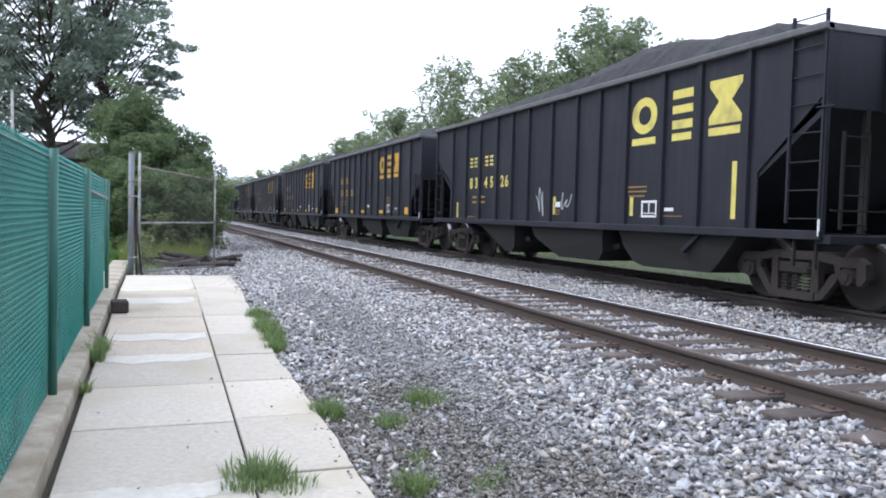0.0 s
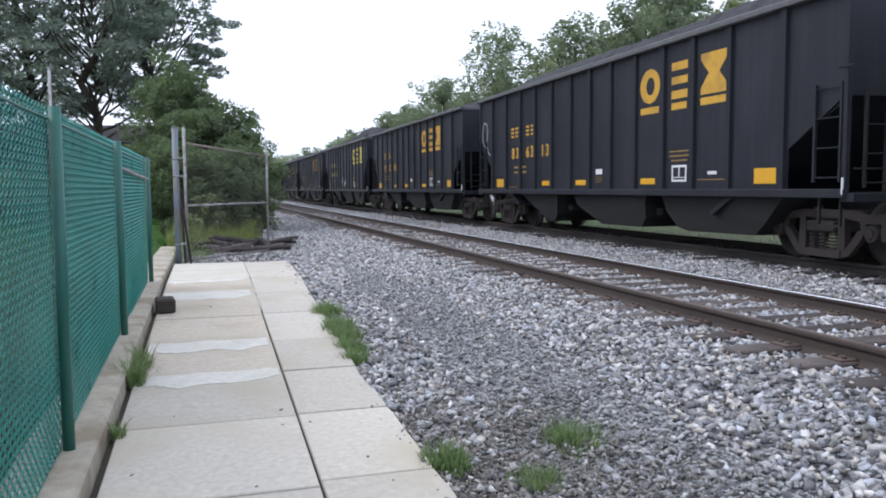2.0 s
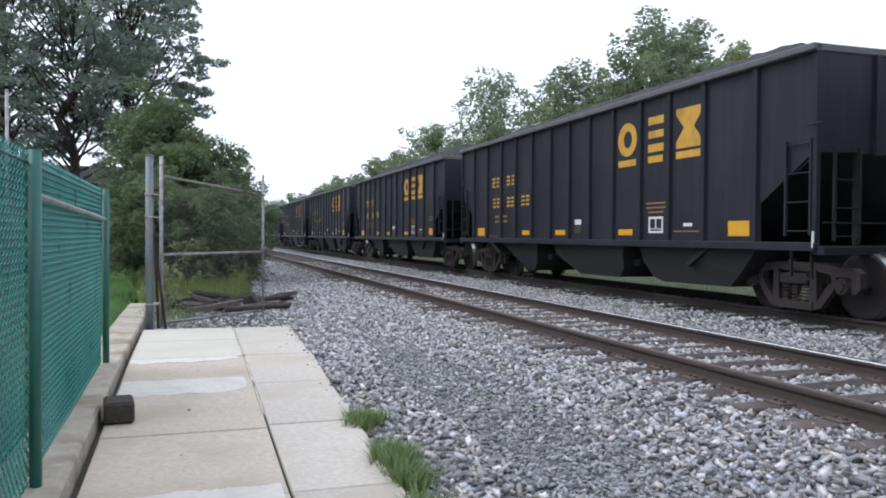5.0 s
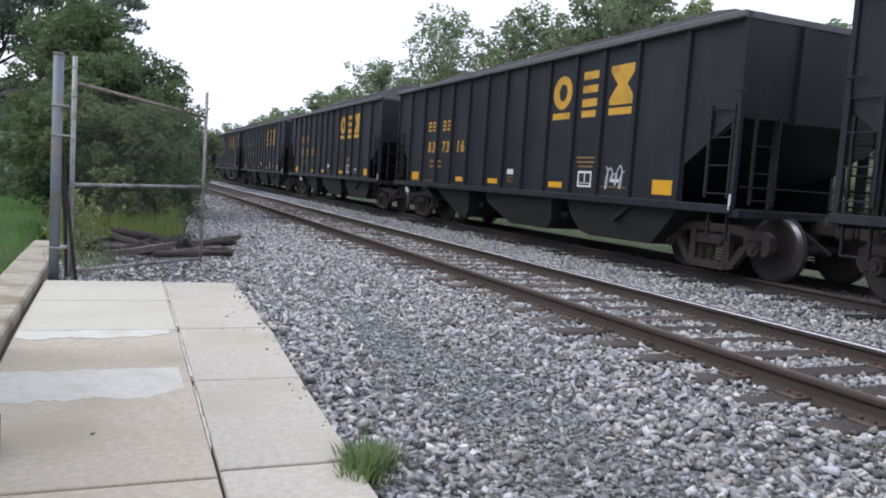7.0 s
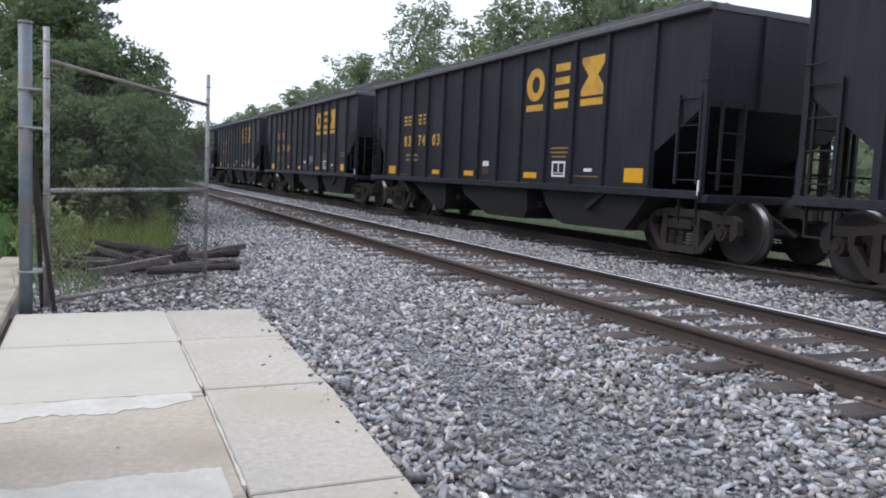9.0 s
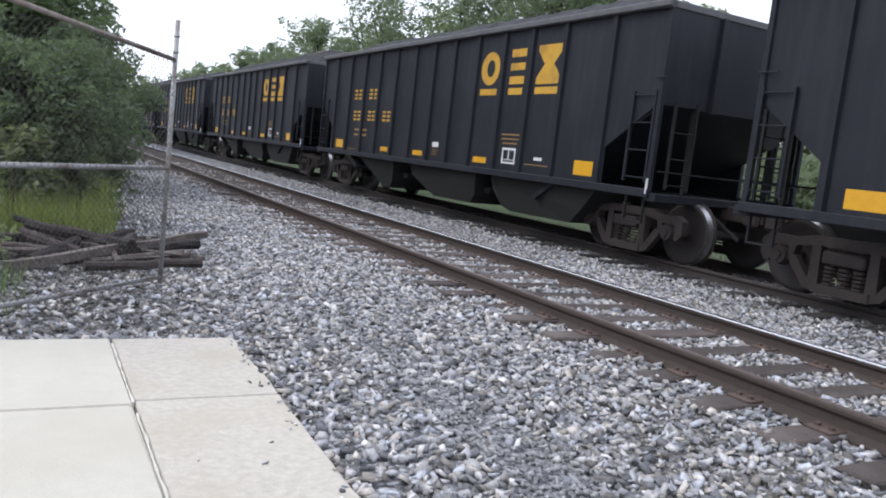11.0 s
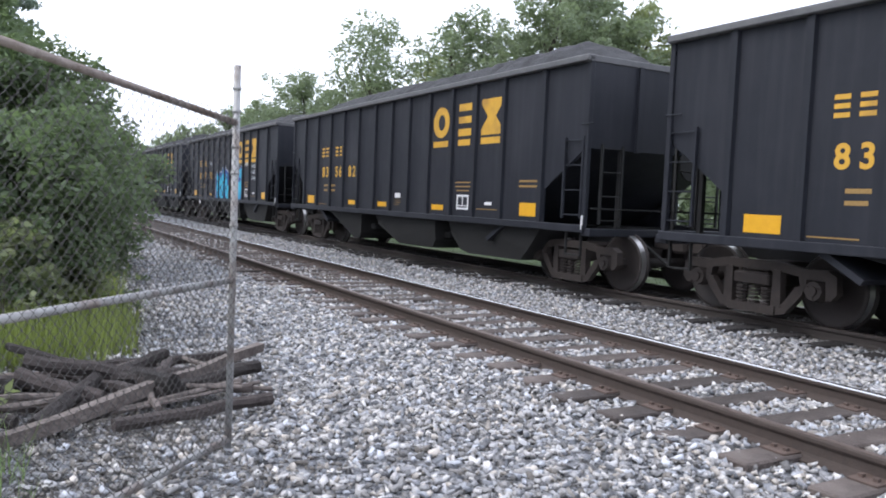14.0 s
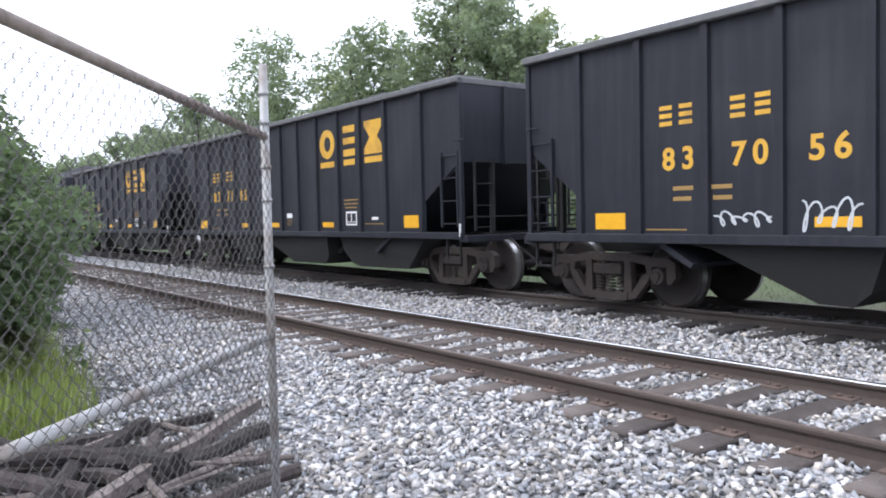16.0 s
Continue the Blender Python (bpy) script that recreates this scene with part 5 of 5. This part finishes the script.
# low undergrowth below the far row
for i in range(17):
    rr = random.Random(90 + i)
    y = 4 + i * 8
    tree(22 + 12 * max(0, 1 - y / 60) + rr.uniform(-1.5, 1.5), y + rr.uniform(-2, 2), rr.uniform(3.0, 5.0), rr.uniform(8, 10), 300 + i, M_LEAF_C, 4500, 0.26, "low leafy undergrowth below the far trees", 0.02, 22, 0.08, 0.7, 4, "shrub", "shrub", lobe_r=0.17)


def tuft(x, y, spread, height, blades, material, label, seed, z=0.0, name="weed_tuft", category="weed"):
    """A tuft of narrow bent blades."""
    rr = random.Random(seed)
    verts, faces = [], []
    sprays = [(rr.uniform(-0.5, 0.5) * spread, rr.uniform(-0.6, 0.6) * spread, spread * rr.uniform(0.35, 0.6), rr.uniform(0.5, 1.2)) for _ in range(7)]
    for _ in range(int(blades * 1.5)):
        cx, cy, cr, ch = rr.choice(sprays)
        a, d = rr.uniform(0, 6.283), cr * rr.random() ** 0.6
        bx, by = cx + d * math.cos(a), cy + d * math.sin(a)
        h = height * ch * rr.uniform(0.25, 1.15)
        la = a + rr.uniform(-0.9, 0.9)
        lx, ly = math.cos(la) * h * rr.uniform(0.2, 0.9), math.sin(la) * h * rr.uniform(0.2, 0.9)
        w = rr.uniform(0.002, 0.0042) * (1 + height)
        px, py = -math.sin(la) * w, math.cos(la) * w
        i = len(verts)
        verts += [(bx - px, by - py, 0), (bx + px, by + py, 0), (bx + lx * 0.4 + px, by + ly * 0.4 + py, h * 0.65), (bx + lx * 0.4 - px, by + ly * 0.4 - py, h * 0.65), (bx + lx, by + ly, h)]
        faces += [(i, i + 1, i + 2, i + 3), (i + 3, i + 2, i + 4)]
    ob = raw(name, verts, faces, material)
    ob.matrix_basis = pose(x, y, z)
    tagged(ob, label, category)
    return ob


TUFTS = ((-3.12, 10.05, 0.20, 0.17, 460, -0.02), (-3.14, 9.65, 0.19, 0.17, 460, -0.02), (-3.17, 9.2, 0.15, 0.15, 320, -0.02), (-3.19, 8.8, 0.13, 0.13, 260, -0.02), (-2.33, 6.46, 0.20, 0.14, 420, -0.02),
         (-3.79, 5.05, 0.30, 0.10, 620, 0.03), (-3.16, 6.4, 0.16, 0.12, 320, -0.02), (-2.75, 6.1, 0.16, 0.08, 180, -0.02), (-4.88, 8.95, 0.10, 0.20, 180, 0.0), (-4.88, 8.45, 0.12, 0.22, 220, 0.0), (-4.89, 8.7, 0.07, 0.16, 90, 0.0),
         (-3.10, 10.95, 0.22, 0.16, 460, -0.02), (-2.95, 4.85, 0.18, 0.11, 260, -0.02), (-2.54, 4.7, 0.18, 0.12, 260, -0.02), (-2.1, 4.4, 0.15, 0.07, 110, -0.02), (-2.8, 5.3, 0.14, 0.06, 110, -0.02), (-4.88, 7.3, 0.06, 0.14, 70, 0.0))
for i, (x, y, s, h, n, z) in enumerate(TUFTS):
    tuft(x, y, s, h, n, M_GRASS, "low green weed tuft growing from a joint beside the gravel", 60 + i, z - drop(y))


def field(name, x0, x1, y0, y1, count, height, material, label, seed, edge=None, z=0.0):
    """Many blades over an area, as one thing that nobody could count."""
    g = np.random.default_rng(seed)
    X, Y = g.uniform(x0, x1, count), g.uniform(y0, y1, count)
    if edge is not None:
        ok = np.array([edge(a, b) for a, b in zip(X, Y)])
        X, Y = X[ok], Y[ok]
    n = len(X)
    H = height * g.uniform(0.4, 1.15, n)
    A = g.uniform(0, 6.283, n)
    L = H * g.uniform(0.1, 0.6, n)
    W = 0.004 + 0.012 * height
    px, py = -np.sin(A) * W, np.cos(A) * W
    Z = np.full(n, z)
    v = np.stack([np.stack([X - px, Y - py, Z], 1), np.stack([X + px, Y + py, Z], 1), np.stack([X + np.cos(A) * L, Y + np.sin(A) * L, Z + H], 1)], 1).reshape(-1, 3)
    me = bpy.data.meshes.new(name)
    me.vertices.add(len(v))
    me.vertices.foreach_set("co", v.ravel())
    me.loops.add(len(v))
    me.loops.foreach_set("vertex_index", np.arange(len(v), dtype=np.int32))
    me.polygons.add(n)
    me.polygons.foreach_set("loop_start", np.arange(0, len(v), 3, dtype=np.int32))
    me.update(calc_edges=True)
    me.materials.append(material)
    ob = new(name, me)
    tagged(ob, label, "grass", kind="stuff")
    return ob


field("lawn", -14, -5.32, 12, 42, 90000, 0.07, M_LAWN, "short bright green lawn behind the fence", 1, z=-0.03)
field("tall_grass", -5.2, -2.6, 21.0, 30, 20000, 0.50, M_TALL, "tall yellow-green grass round the shrubs", 2,
      edge=lambda x, y: x < -3.05 - 0.25 * max(0, 22.5 - y) + 0.03 * (y - 22) + 0.3 * relief(x, y, 8, 1.4) - 0.7 * R.random() ** 2, z=-0.05)
field("tall_weeds", -5.0, -4.2, 17.2, 21.0, 600, 0.27, M_GRASS, "weeds beside the gate post", 3, edge=lambda x, y: x < -4.35 - 0.3 * relief(x, y, 4, 2) , z=-0.05)
field("meadow_grass", 8.3, 18, 4, 46, 26000, 0.10, M_MEADOW, "low meadow grass beyond the train", 4, z=-0.14)


def log(a, b, r, seed, label="old weathered timber lying on a heap", squared=False):
    rr = random.Random(seed)
    a, b = Vector(a), Vector(b)
    d = b - a
    bm = bmesh.new()
    n, sides = 6, 4 if squared else 8
    rings = []
    for i in range(n + 1):
        c = Vector((rr.uniform(-1, 1) * r * 0.25, rr.uniform(-1, 1) * r * 0.25, d.length * i / n))
        rings.append([bm.verts.new(c + Vector((math.cos(6.283 * k / sides + 0.78), math.sin(6.283 * k / sides + 0.78), 0)) * r * rr.uniform(0.8, 1.15)) for k in range(sides)])
    for p, q in zip(rings, rings[1:]):
        for k in range(sides):
            bm.faces.new((p[k], p[(k + 1) % sides], q[(k + 1) % sides], q[k]))
    bm.faces.new(rings[0][::-1])
    bm.faces.new(rings[-1])
    bmesh.ops.recalc_face_normals(bm, faces=bm.faces[:])
    ob = part("log", bm, M_LOGPALE if squared or "branch" in label else M_LOG, None, "", Matrix.Translation(a) @ d.to_track_quat('Z', 'Y').to_matrix().to_4x4())
    tagged(ob, label, "log", "heap of old timber")
    return ob


pole = thing("utility_pole", "thin pale grey metal pole behind the green fence", "pole", m=pose(-7.9, 23.8, -0.05))
part("shaft", smooth_cap(rod(bmesh.new(), (0, 0, 0), (0, 0, 4.28), 0.035, sides=10)), M_GALV, pole)
part("cap", smooth_cap(rod(bmesh.new(), (0, 0, 4.27), (0, 0, 4.31), 0.042, sides=10)), M_GALV, pole)

LOGS = (((-4.35, 18.72, 0.05), (-2.40, 20.30, 0.20), 0.055), ((-3.75, 18.85, 0.05), (-2.68, 19.10, 0.07), 0.045), ((-4.6, 20.2, 0.07), (-3.0, 19.6, 0.08), 0.045), ((-4.3, 20.9, 0.20), (-3.35, 19.55, 0.10), 0.035),
        ((-4.0, 20.6, 0.05), (-2.6, 20.7, 0.06), 0.045), ((-3.6, 19.5, 0.05), (-2.4, 20.75, 0.06), 0.04), ((-4.5, 19.6, 0.04), (-3.7, 19.45, 0.05), 0.05), ((-3.9, 19.1, 0.05), (-2.9, 19.9, 0.08), 0.035))
for i, (a, b, r) in enumerate(LOGS):
    log(a, b, r, i, "long bleached timber lying across a heap" if i == 0 else "old dark weathered timber lying on a heap", squared=i == 0)
rr = random.Random(51)
for i in range(16):
    c = Vector((-3.55 + rr.gauss(0, 0.42), 19.75 + rr.gauss(0, 0.32), 0))
    a = rr.choice((0.35, 0.9, 2.4, 2.8)) + rr.uniform(-0.35, 0.35)
    d = Vector((math.cos(a), math.sin(a), 0)) * rr.uniform(0.22, 0.48)
    r = rr.uniform(0.030, 0.060)
    lift = 0.03 + r + 0.20 * max(0.0, 1 - (c - Vector((-3.55, 19.75, 0))).length / 0.75) * rr.random()
    tip = rr.uniform(-0.06, 0.06)
    log(c - d + Vector((0, 0, lift - tip)), c + d + Vector((0, 0, lift + tip)), r, 120 + i, "short split piece of dark old timber on a heap")
rr = random.Random(77)
for i in range(16):
    c = Vector((rr.uniform(-4.3, -2.9), rr.uniform(19.2, 20.6), rr.uniform(0.05, 0.11)))
    a = rr.uniform(0, 3.14)
    d = Vector((math.cos(a), math.sin(a), rr.uniform(-0.12, 0.12))) * rr.uniform(0.3, 0.6)
    log(c - d, c + d, rr.uniform(0.012, 0.025), 20 + i, "thin dead branch lying on a heap of timber")

blk = part("wood_block", boxes(((-0.10, -0.15, 0), (0.10, 0.15, 0.15), 0.018)), mat("charred_wood", (0.028, 0.024, 0.020), (0.06, 0.05, 0.042), 14, 0.9, 0.8, 40), None, "", pose(-4.80, 11.4, -0.03, 0, 0, 6))
tagged(blk, "dark old wooden block on the walkway beside the curb", "wood block")


# ---------------------------------------------------------------- what moves
def motions():
    spin = math.degrees(SPEED / 0.457)
    shared = {}
    for k, car in WAGONS.items():
        walk(car, [(t, wagon_place(k, t)) for t in TIMES])
        for ob in car.children_recursive:
            if not ob.name.startswith("wheelset"):
                continue
            y = round(ob.location.y, 2)
            if y not in shared:
                walk(ob, [(i / 30, pose(0, y, 0.457, -spin * i / 30)) for i in range(481)])
                shared[y] = ob
            else:
                ob.rotation_mode = "QUATERNION"
                ob.animation_data_create()
                ob.animation_data.action = shared[y].animation_data.action
                ob.animation_data.action_slot = shared[y].animation_data.action_slot


motions()
